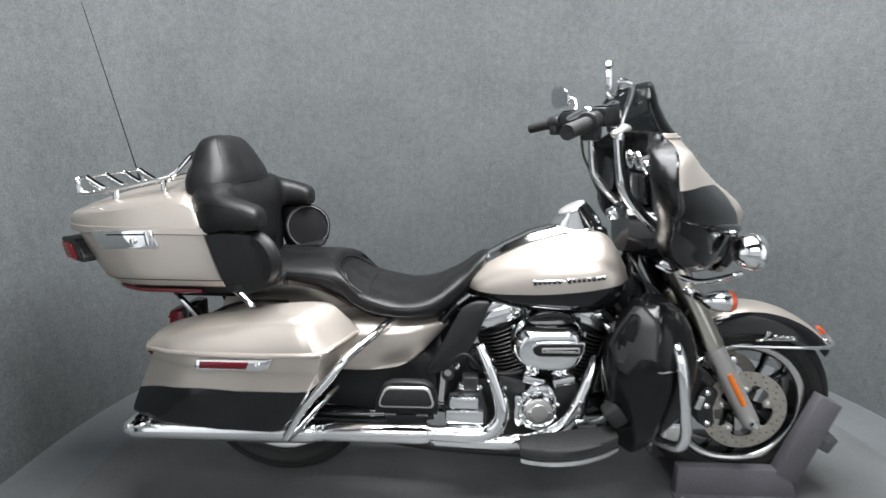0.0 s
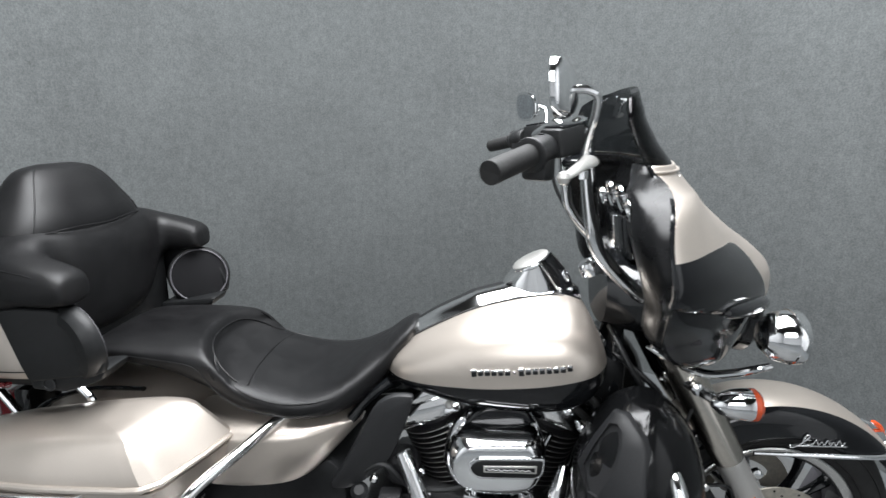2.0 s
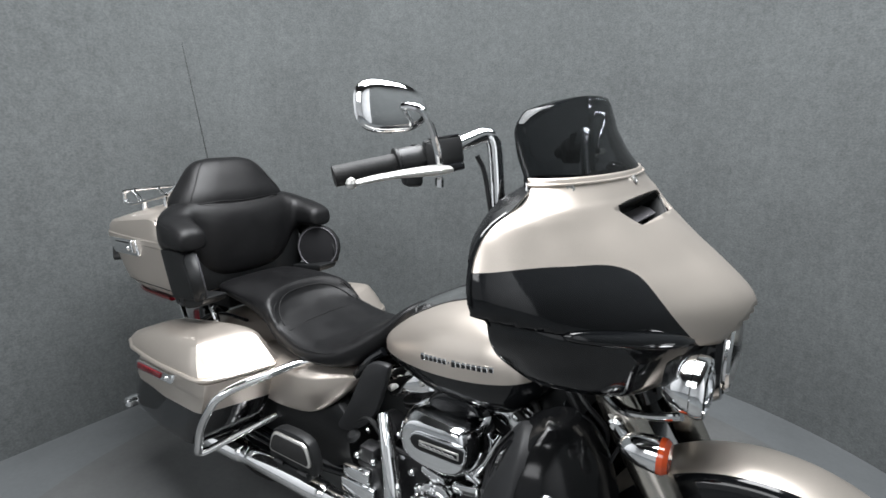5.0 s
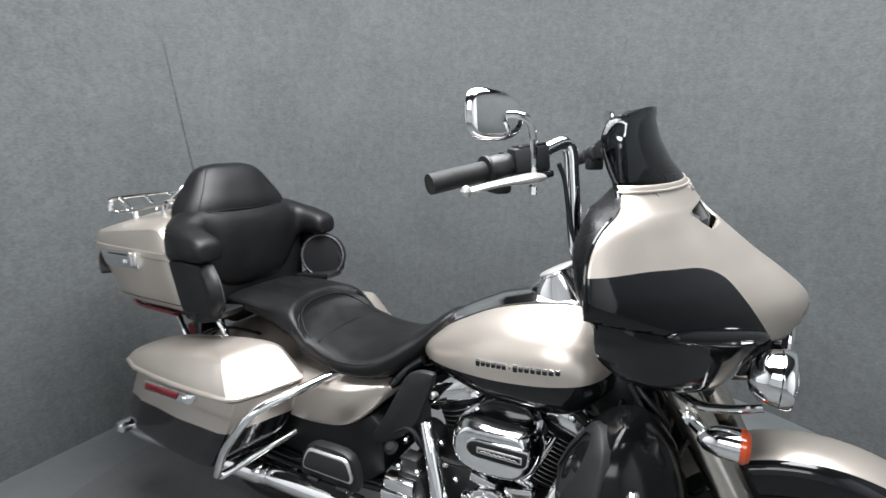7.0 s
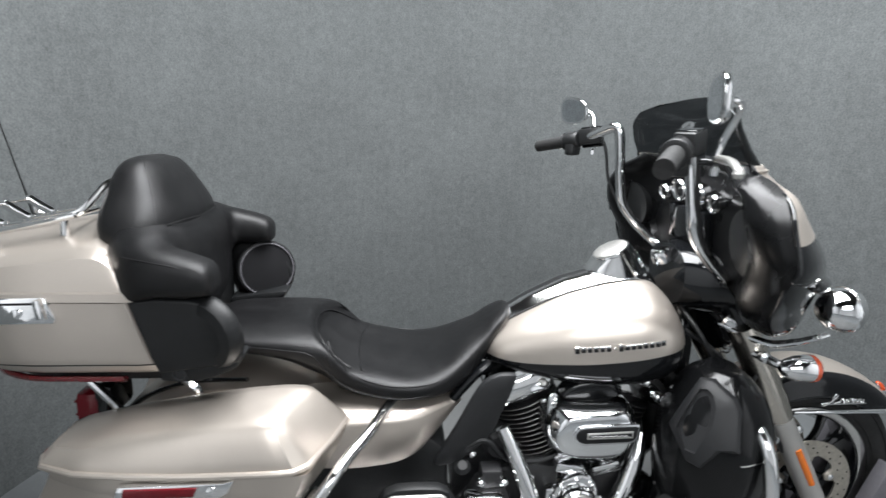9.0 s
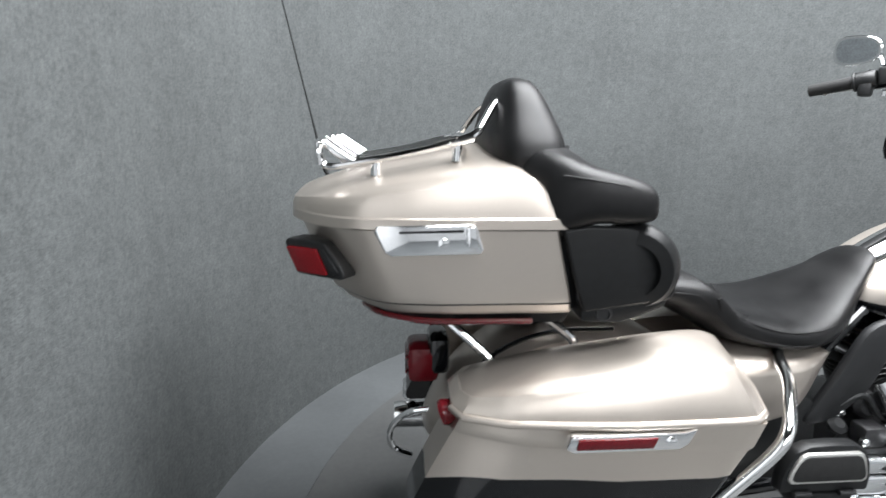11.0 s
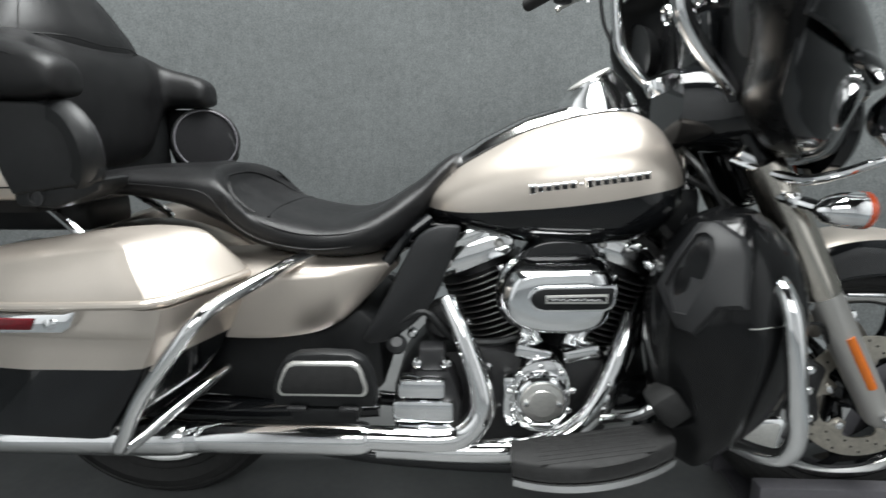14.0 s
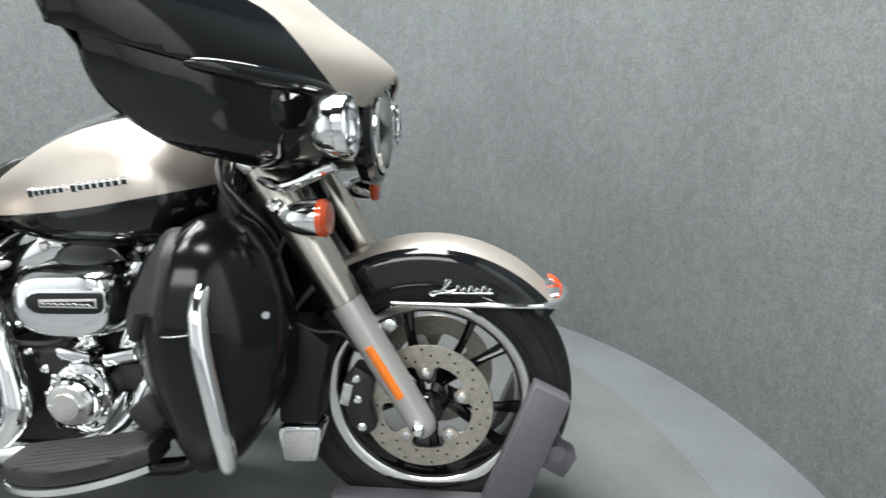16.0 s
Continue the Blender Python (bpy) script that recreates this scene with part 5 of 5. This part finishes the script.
part("oil_cooler_panel", block((1.20, 0, 0.52), (0.03, 0.20, 0.34), 0.01, pose(0, 0, 0, 0, -12, 0)), satin, bike, "black panel before the engine")
part("radiator_shroud", block((1.185, 0, 0.72), (0.10, 0.16, 0.12), 0.02), satin, bike, "black shroud under the tank")
for x0, s in ((0.86, -1), (0.98, 1)):
    axis = np.array([s * 0.383, 0, 0.924])
    foot = np.array([x0 + 0.0, -0.005, 0.40])
    cyl = part("cylinder", lathe([(0.07, 0.0), (0.07, 0.23)], foot, axis, 28), wrinkle, bike, "black finned cylinder")
    for k in range(13):
        h = 0.035 + 0.0145 * k
        rr = 0.098 if k > 1 else 0.090
        part("fin", lathe([(0.068, h - 0.004), (rr, h - 0.0022), (rr + 0.001, h), (rr, h + 0.0022), (0.068, h + 0.004)], foot, axis, 28, caps=False), wrinkle, cyl)
    edge = bmesh.new()
    for k in range(2, 13):
        h = 0.035 + 0.0145 * k
        lathe([(0.0985, h - 0.0009), (0.0992, h), (0.0985, h + 0.0009)], foot, axis, 28, edge, caps=False)
    part("fin_edges", edge, alu, cyl, "bright machined fin edges")
    top = foot + axis * 0.235
    m = Matrix.Translation(top) @ pose(0, 0, 0, 0, s * 22.5, 0)
    bm = block((0, 0, 0.025), (0.185, 0.20, 0.06), 0.018)
    bm.transform(m)
    part("rocker_box", bm, polished, cyl, "chrome rocker box")
    bm = block((s * -0.005, -0.01, 0.065), (0.14, 0.17, 0.035), 0.014)
    bm.transform(m)
    part("rocker_cover", bm, polished, cyl, "chrome rocker cover")
    for u in (-0.06, 0.06):
        bm = lathe([(0.010, 0), (0.010, -0.014), (0.006, -0.018)], (u, -0.095, 0.03), (0, 1, 0), 12)
        bm.transform(m)
        part("rocker_bolt", bm, steel, cyl)
# pushrod tubes and tappet blocks
for a, b in (((0.885, -0.115, 0.43), (0.815, -0.105, 0.62)), ((0.905, -0.12, 0.43), (0.845, -0.11, 0.62)), ((0.955, -0.115, 0.43), (1.030, -0.105, 0.61)), ((0.975, -0.12, 0.43), (1.058, -0.11, 0.60))):
    part("pushrod_tube", tube([a, tuple(np.array(a) * 0.4 + np.array(b) * 0.6), b], [0.012, 0.011, 0.009], 12, 2), chrome, bike, "chrome pushrod tube")
for x, r in ((0.885, 12), (0.985, -14)):
    part("tappet_block", block((x, -0.145, 0.445), (0.075, 0.05, 0.028), 0.006, pose(0, 0, 0, 0, r, 0)), chrome, bike, "chrome tappet block")
# cam cover
cam_cover = part("cam_cover", slab([(0.845, 0.30), (0.838, 0.38), (0.865, 0.425), (0.915, 0.44), (0.95, 0.42), (0.966, 0.37), (0.956, 0.31), (0.925, 0.276), (0.88, 0.272)], -0.185, -0.12, 0.012, 2), polished, bike, "chrome cam cover")
part("cam_dome", lathe([(0.055, 0), (0.056, -0.012), (0.052, -0.026), (0.047, -0.03)], (0.900, -0.185, 0.361), (0, 1, 0), 40), chrome, cam_cover, "chrome timer cover ring")
part("timer_cover", lathe([(0.046, -0.026), (0.042, -0.034), (0.03, -0.037), (0.001, -0.038)], (0.900, -0.185, 0.361), (0, 1, 0), 36), steel, cam_cover, "brushed timer cover")
part("timer_dish", lathe([(0.030, -0.037), (0.028, -0.040), (0.012, -0.0405), (0.001, -0.040)], (0.900, -0.185, 0.361), (0, 1, 0), 28), steel, cam_cover)
for dx in (-0.033, 0.033):
    part("timer_bolt", lathe([(0.006, 0), (0.006, -0.005), (0.003, -0.006)], (0.900 + dx, -0.2205, 0.361), (0, 1, 0), 10), chrome, cam_cover)
for k in range(9):
    a = 2 * math.pi * k / 9 + 0.2
    part("cover_bolt", lathe([(0.006, 0), (0.006, -0.008), (0.003, -0.010)], (0.900 + 0.066 * math.cos(a), -0.183, 0.361 + 0.066 * math.sin(a)), (0, 1, 0), 8), chrome, cam_cover)
part("oil_filter", lathe([(0.042, 0), (0.042, 0.07), (0.03, 0.085)], (1.085, -0.05, 0.30), (1, 0, 0.1), 28), black, bike, "black oil filter")
part("oil_pump_cover", block((0.84, -0.15, 0.335), (0.035, 0.05, 0.12), 0.01), chrome, bike, "chrome pump cover")
# gearbox cover, ribbed
gear = part("gearbox_cover", slab([(0.612, 0.285), (0.605, 0.345), (0.632, 0.400), (0.642, 0.418), (0.712, 0.418), (0.722, 0.398), (0.738, 0.345), (0.732, 0.285), (0.715, 0.268), (0.63, 0.268)], -0.196, -0.12, 0.012), wrinkle, bike, "black gearbox with a ribbed chrome side cover")
for x, z, w, h in ((0.657, 0.292, 0.122, 0.030), (0.658, 0.336, 0.126, 0.050), (0.655, 0.386, 0.098, 0.042)):
    part("cover_rib", block((x, -0.200, z), (w, 0.044, h), 0.009), soft_chrome, gear, "chrome rib")
part("gearbox_top", block((0.675, -0.17, 0.44), (0.055, 0.05, 0.05), 0.008), wrinkle, gear)
for x in (0.645, 0.705):
    part("cover_bolt", lathe([(0.010, 0), (0.010, -0.012), (0.005, -0.016)], (x, -0.19, 0.435), (0, 1, 0), 12), chrome, gear)
part("dipstick", lathe([(0.02, 0), (0.022, 0.01), (0.012, 0.018)], (0.60, -0.16, 0.455), (0, -0.6, 0.8), 16), satin, bike, "black oil dipstick")
for x, z in ((0.76, 0.44), (0.745, 0.50), (0.715, 0.485), (0.79, 0.40), (0.63, 0.475)):
    part("engine_bolt", lathe([(0.011, 0), (0.011, -0.014), (0.006, -0.018)], (x, -0.125, z), (0, 1, 0), 12), chrome, bike)
part("starter_cover", lathe([(0.042, 0), (0.042, -0.05), (0.03, -0.06)], (0.70, -0.085, 0.50), (0, 1, 0), 28), wrinkle, bike, "black starter end cover")
part("engine_harness", tube([(0.60, -0.15, 0.50), (0.66, -0.155, 0.53), (0.72, -0.15, 0.47), (0.80, -0.145, 0.46), (0.85, -0.14, 0.47)], 0.008, 8, 5), plastic, bike, "black wiring loom")
part("engine_mount", block((0.96, -0.03, 0.70), (0.20, 0.14, 0.06), 0.012), wrinkle, bike, "black top engine mount")
part("coil_cover", block((0.93, -0.09, 0.685), (0.09, 0.05, 0.03), 0.008), wrinkle, bike)
for x, z in ((0.79, 0.70), (0.88, 0.69), (1.10, 0.66), (1.135, 0.615), (1.06, 0.69)):
    part("hose_fitting", lathe([(0.012, 0), (0.014, -0.012), (0.009, -0.022), (0.004, -0.024)], (x, -0.10, z), (0.2, 1, -0.3), 12), chrome, bike)
for pts in ([(1.03, -0.09, 0.69), (1.10, -0.12, 0.68), (1.15, -0.11, 0.63), (1.17, -0.09, 0.55)], [(0.76, -0.10, 0.70), (0.85, -0.12, 0.705), (0.95, -0.11, 0.70)], [(1.13, -0.10, 0.72), (1.18, -0.12, 0.66), (1.22, -0.10, 0.60)]):
    part("engine_hose", tube(pts, 0.009, 8, 5), rubber, bike, "black rubber hose")

# air cleaner
AC_BACK = [(0.803, 0.570), (0.810, 0.606), (0.829, 0.634), (0.863, 0.646), (0.94, 0.650), (1.004, 0.651), (1.028, 0.634), (1.039, 0.600), (1.037, 0.562), (1.020, 0.520), (0.975, 0.501), (0.90, 0.500), (0.846, 0.510), (0.814, 0.534)]


def round_trace(outline, seg=64, mid=(0.935, 0.575)):
    """A closed outline taken at even angles about one middle."""
    p = spline(list(outline) + [outline[0]], 8)[:-1] - np.array(mid)
    a, r = np.arctan2(p[:, 1], p[:, 0]), np.hypot(p[:, 0], p[:, 1])
    o = np.argsort(a)
    t = np.linspace(-math.pi, math.pi, seg, False)
    rr = np.interp(t, a[o], r[o], period=2 * math.pi)
    return np.column_stack([mid[0] + rr * np.cos(t), mid[1] + rr * np.sin(t)])


back_o, mid_o = round_trace(AC_BACK), np.array((0.928, 0.577))
rows = []
for y, k in ((-0.105, 0.97), (-0.150, 1.0), (-0.176, 1.0), (-0.190, 0.975), (-0.206, 0.915), (-0.219, 0.845), (-0.2255, 0.79), (-0.228, 0.73), (-0.229, 0.5), (-0.2295, 0.05)):
    rows.append([(x, y, z) for x, z in mid_o + (back_o - mid_o) * k])
ac = part("air_cleaner", skin(rows), soft_chrome, bike, "chrome air cleaner cover with a bevelled edge", sharp=40)
part("air_cleaner_top", slab([(0.84, 0.60), (0.86, 0.655), (0.90, 0.682), (0.97, 0.684), (1.005, 0.665), (1.02, 0.60)], -0.148, -0.09, 0.016, 3, 3), black, ac, "black air cleaner backing")
EMB = [(0.863, 0.586), (0.867, 0.598), (0.877, 0.607), (0.892, 0.611), (0.96, 0.613), (1.024, 0.615), (1.030, 0.611), (1.027, 0.578), (1.020, 0.567), (1.008, 0.562), (0.95, 0.560), (0.892, 0.559), (0.877, 0.563), (0.867, 0.573)]
part("emblem_ring", slab(EMB, -0.235, -0.224, 0.003), soft_chrome, ac, "chrome emblem frame")
em = part("emblem_panel", slab([(0.947 + (x - 0.947) * 0.945, 0.5865 + (z - 0.5865) * 0.80) for x, z in EMB], -0.2365, -0.228, 0.001), satin, ac, "black emblem inset")
part("emblem_bar", slab([(0.896, 0.578), (0.896, 0.594), (1.012, 0.598), (1.012, 0.579)], -0.2385, -0.235, 0.001), steel, em, "metal bar in place of the lettering")
part("emblem_line", slab([(0.900, 0.5825), (0.900, 0.5895), (1.008, 0.5935), (1.008, 0.5835)], -0.2395, -0.237, 0), satin, em)
part("emblem_stroke", tube([(0.903 + 0.0065 * i, -0.2398, 0.5866 + 0.0015 * (-1) ** i * (1 if i % 5 else 1.8)) for i in range(16)], 0.0011, 6, 3), decal, em, "light script drawn as a plain wavy line")

# exhaust
for s in (-1, 1):
    part("muffler", tube([(-0.432, s * 0.246, 0.282), (-0.426, s * 0.246, 0.283), (-0.30, s * 0.246, 0.284), (0.0, s * 0.243, 0.283), (0.14, s * 0.238, 0.280), (0.168, s * 0.235, 0.279), (0.185, s * 0.234, 0.279)], [0.032, 0.038, 0.040, 0.040, 0.038, 0.032, 0.026], 24, 4), polished, bike, "chrome muffler")
part("muffler_clamp", tube([(0.162, -0.235, 0.279), (0.192, -0.233, 0.279)], 0.034, 20), chrome, bike, "chrome muffler clamp")
part("exhaust_shield", tube([(0.19, -0.232, 0.279), (0.21, -0.232, 0.280), (0.40, -0.232, 0.281), (0.52, -0.232, 0.282), (0.55, -0.231, 0.284)], [0.028, 0.034, 0.035, 0.035, 0.028], 20, 4), polished, bike, "chrome exhaust heat shield")
part("rear_header", tube([(0.50, -0.232, 0.284), (0.60, -0.228, 0.280), (0.69, -0.218, 0.273), (0.742, -0.214, 0.284), (0.775, -0.208, 0.322), (0.778, -0.202, 0.365), (0.764, -0.192, 0.420), (0.738, -0.174, 0.487), (0.704, -0.146, 0.560)], [0.024, 0.026, 0.026, 0.027, 0.027, 0.026, 0.0235, 0.0215, 0.019], 18, 6), polished, bike, "chrome rear header shield")
part("front_header", tube([(0.56, -0.215, 0.250), (0.75, -0.212, 0.246), (0.88, -0.200, 0.246), (0.952, -0.185, 0.268), (1.008, -0.172, 0.315), (1.046, -0.158, 0.385), (1.076, -0.138, 0.460), (1.094, -0.115, 0.518)], [0.022, 0.026, 0.027, 0.027, 0.027, 0.026, 0.023, 0.014], 18, 6), polished, bike, "chrome front header shield")
part("header_shield", tube([(0.985, -0.226, 0.318), (1.02, -0.221, 0.37), (1.035, -0.216, 0.40)], [0.012, 0.020, 0.012], 12, 4, flat=0.5), chrome, bike)
part("swingarm", tube([(0.0, -0.14, 0.30), (0.3, -0.14, 0.29), (0.55, -0.12, 0.30)], 0.03, 12, 4), black, bike, "black swingarm")

# ---- rider floorboards and pedal ----
rows_t, rows_c = [], []
for f in np.linspace(0, 1, 15):
    x = 0.835 + 0.295 * f
    z = 0.262 + 0.050 * f
    yo = -0.268 - 0.092 * math.sin(math.pi * min(1, 0.10 + f * 0.80)) ** 0.55
    rows_t.append([(x, yo, z), (x, yo, z + 0.028), (x, yo + 0.006, z + 0.033), (x, -0.252, z + 0.033), (x, -0.246, z + 0.028), (x, -0.246, z)])
    rows_c.append([(x, yo - 0.006, z - 0.016), (x, yo - 0.007, z - 0.002), (x, yo + 0.01, z - 0.001), (x, -0.25, z - 0.001), (x, -0.25, z - 0.014)])
fb = part("rider_floorboard", skin(rows_t), rubber, bike, "black rubber rider floorboard", sharp=50)
part("floorboard_edge", skin(rows_c), chrome, fb, "chrome floorboard edge", sharp=50)
ribs = bmesh.new()
for k in range(7):
    y = -0.262 - 0.013 * k
    tube([(0.88, y, 0.262 + 0.05 * 0.15 + 0.033), (1.09, y, 0.262 + 0.05 * 0.865 + 0.033)], 0.0016, 6, 1, ribs)
part("rubber_ribs", ribs, rubber, fb)
mirrored(fb)
ped = part("brake_pedal", tube([(1.03, -0.20, 0.315), (1.08, -0.235, 0.345), (1.11, -0.255, 0.375)], [0.012, 0.011, 0.011], 10, 5), chrome, bike, "chrome brake pedal arm")
part("pedal_pad", block((1.125, -0.27, 0.395), (0.055, 0.07, 0.065), 0.012, pose(0, 0, 0, 0, -40, 0)), rubber, ped, "ribbed rubber pedal pad")

# ---- lower fairings and engine guard ----
LOW = [(0.244, 1.165, 1.230, 0.15, 0.21), (0.258, 1.155, 1.252, 0.13, 0.24), (0.32, 1.134, 1.300, 0.10, 0.280), (0.40, 1.112, 1.352, 0.09, 0.312), (0.50, 1.096, 1.374, 0.085, 0.332), (0.58, 1.098, 1.372, 0.085, 0.335), (0.64, 1.112, 1.358, 0.09, 0.325), (0.69, 1.138, 1.338, 0.10, 0.305), (0.73, 1.175, 1.308, 0.12, 0.27), (0.752, 1.21, 1.28, 0.15, 0.235)]
rows = []
for z, x0, x1, yi, yo in spline(LOW, 4):
    ringp = []
    for a in np.linspace(0, 2 * np.pi, 40, False):
        p, q = np.cos(a), np.sin(a)
        ringp.append(((x0 + x1) / 2 + (x1 - x0) / 2 * np.sign(p) * abs(p) ** 0.95, -(yi + yo) / 2 + (yo - yi) / 2 * np.sign(q) * abs(q) ** 0.85 + (-0.045 * (0.5 - 0.5 * p) * max(0.0, -q) ** 0.5 + 0.07 * max(0.0, -p - 0.25) * max(0.0, -q)), z))
    rows.append(ringp)
low = part("lower_fairing", skin(rows), semigloss, bike, "black lower fairing")
part("lower_seam", tube([(1.215, -0.3595, 0.577), (1.25, -0.354, 0.579), (1.29, -0.339, 0.581), (1.345, -0.290, 0.586)], 0.0018, 6, 5), satin, low)
# matte vent door on the chamfer that faces the rider
DOOR = [(1.104, -0.231, 0.617), (1.131, -0.236, 0.679), (1.172, -0.224, 0.733), (1.192, -0.250, 0.740), (1.212, -0.310, 0.720), (1.214, -0.332, 0.697), (1.206, -0.359, 0.612), (1.172, -0.342, 0.608), (1.142, -0.324, 0.553), (1.121, -0.300, 0.557)]
DISH = [(1.112, -0.258, 0.626), (1.132, -0.256, 0.671), (1.164, -0.246, 0.717), (1.176, -0.257, 0.722), (1.181, -0.276, 0.715), (1.176, -0.299, 0.696), (1.163, -0.315, 0.657), (1.148, -0.316, 0.628), (1.131, -0.312, 0.587), (1.117, -0.292, 0.585)]
facing = np.array([-0.75, -0.66, 0.05])
ring_in = [np.array(p) - facing * 0.035 for p in DOOR]
ring_lip = [np.array(p) * 0.85 + np.array(q) * 0.15 + facing * 0.010 for p, q in zip(DOOR, DISH)]
ring_dish = [np.array(p) + facing * 0.003 for p in DISH]
part("vent_door", skin([ring_in, [np.array(p) + facing * 0.004 for p in DOOR], ring_lip, [np.array(p) + facing * 0.010 for p in DISH], ring_dish]), dark_grey, low, "matte dark grey vent door with a raised rim", sharp=40)
part("seam_line", tube([(1.212, -0.361, 0.579), (1.230, -0.3595, 0.579), (1.252, -0.354, 0.580)], 0.0013, 6, 5), steel, low)
part("seam_line", tube([(1.302, -0.326, 0.584), (1.335, -0.296, 0.587), (1.352, -0.272, 0.589)], 0.0013, 6, 5), steel, low)
part("seam_clip", lathe([(0.007, 0), (0.007, -0.008)], (1.352, -0.275, 0.592), (-0.6, 1, 0), 10), chrome, low)
mirrored(low)
eg = part("engine_guard", tube([(1.255, -0.14, 0.67), (1.262, -0.24, 0.665), (1.268, -0.315, 0.650), (1.274, -0.352, 0.618), (1.282, -0.368, 0.56), (1.296, -0.372, 0.46), (1.306, -0.370, 0.385), (1.298, -0.350, 0.338), (1.27, -0.30, 0.318), (1.23, -0.20, 0.305), (1.20, -0.12, 0.30)], 0.0165, 14, 7), polished, bike, "chrome engine guard")
mirrored(eg)
CAP = [(1.322, 0.310), (1.404, 0.312), (1.409, 0.302), (1.398, 0.240), (1.390, 0.231), (1.330, 0.227), (1.322, 0.234), (1.316, 0.300)]
end = part("cooler_end_cap", slab(CAP, -0.178, -0.12, 0.006), chrome, bike, "chrome cooler end cap with mesh")
part("cap_mesh", slab(inset_outline(CAP, 0.76), -0.1805, -0.17, 0.002), steel, end, "silver mesh")
part("air_dam", slab([(1.318, 0.312), (1.400, 0.312), (1.410, 0.390), (1.434, 0.487), (1.380, 0.533), (1.324, 0.530)], -0.172, -0.09, 0.008), satin, bike, "black splash panel")
part("abs_cable", tube([(1.36, -0.17, 0.72), (1.335, -0.175, 0.64), (1.345, -0.172, 0.56), (1.40, -0.168, 0.52), (1.455, -0.165, 0.515), (1.485, -0.15, 0.47)], 0.004, 8, 6), plastic, bike, "black brake sensor cable")
sp = [(1.315 + 0.002 * k / 3 + 0.009 * math.cos(k * 1.05), -0.09 + 0.009 * math.sin(k * 1.05), 0.735 + 0.0015 * k) for k in range(48)]
part("cable_spring", tube(sp, 0.0022, 6, 2), chrome, bike, "small coiled cable guard")
for pts in ([(1.20, -0.08, 0.80), (1.26, -0.12, 0.76), (1.31, -0.11, 0.70), (1.30, -0.08, 0.62)], [(1.19, -0.06, 0.86), (1.22, -0.13, 0.80), (1.27, -0.13, 0.70), (1.22, -0.10, 0.64)], [(1.24, 0.02, 0.88), (1.28, -0.09, 0.84), (1.31, -0.10, 0.78)]):
    part("steering_cable", tube(pts, 0.007, 8, 5), plastic, bike, "black cable at the steering head")

# ---- wheel chock ----
chock = tagged(new("wheel_chock"), "grey painted steel wheel chock bolted to the turntable", "wheel chock")
for s in (-1, 1):
    y0, y1 = s * 0.088, s * 0.128
    rail = part("base_rail", slab([(1.405, 0.0), (1.405, 0.112), (1.78, 0.112), (1.83, 0.0)], y0, y1, 0.004), grey, chock, "grey box-section base rail")
    part("upright_arm", slab([(1.735, 0.100), (1.845, 0.398), (1.918, 0.362), (1.815, 0.060)], y0 - s * 0.002, y1 + s * 0.002, 0.004), grey, chock, "grey slanted upright arm")
    part("foot_flange", block((1.61, s * 0.15, 0.004), (0.43, 0.075, 0.008), 0.002), grey, chock, "flat bolted flange")
    for x in (1.42, 1.60, 1.79):
        part("anchor_bolt", lathe([(0.011, 0), (0.011, 0.007), (0.006, 0.010)], (x, s * 0.165, 0.008), (0, 0, 1), 8), steel, chock)
part("cross_bar", tube([(1.895, -0.125, 0.24), (1.895, 0.125, 0.24)], 0.018, 12), grey, chock)
part("lock_block", block((1.895, -0.085, 0.215), (0.075, 0.055, 0.06), 0.006, pose(0, 0, 0, 0, 28, 0)), grey, chock, "grey lock block")
part("rest_plate", slab([(1.42, 0.004), (1.42, 0.010), (1.80, 0.010), (1.80, 0.004)], -0.085, 0.085, 0), grey, chock)
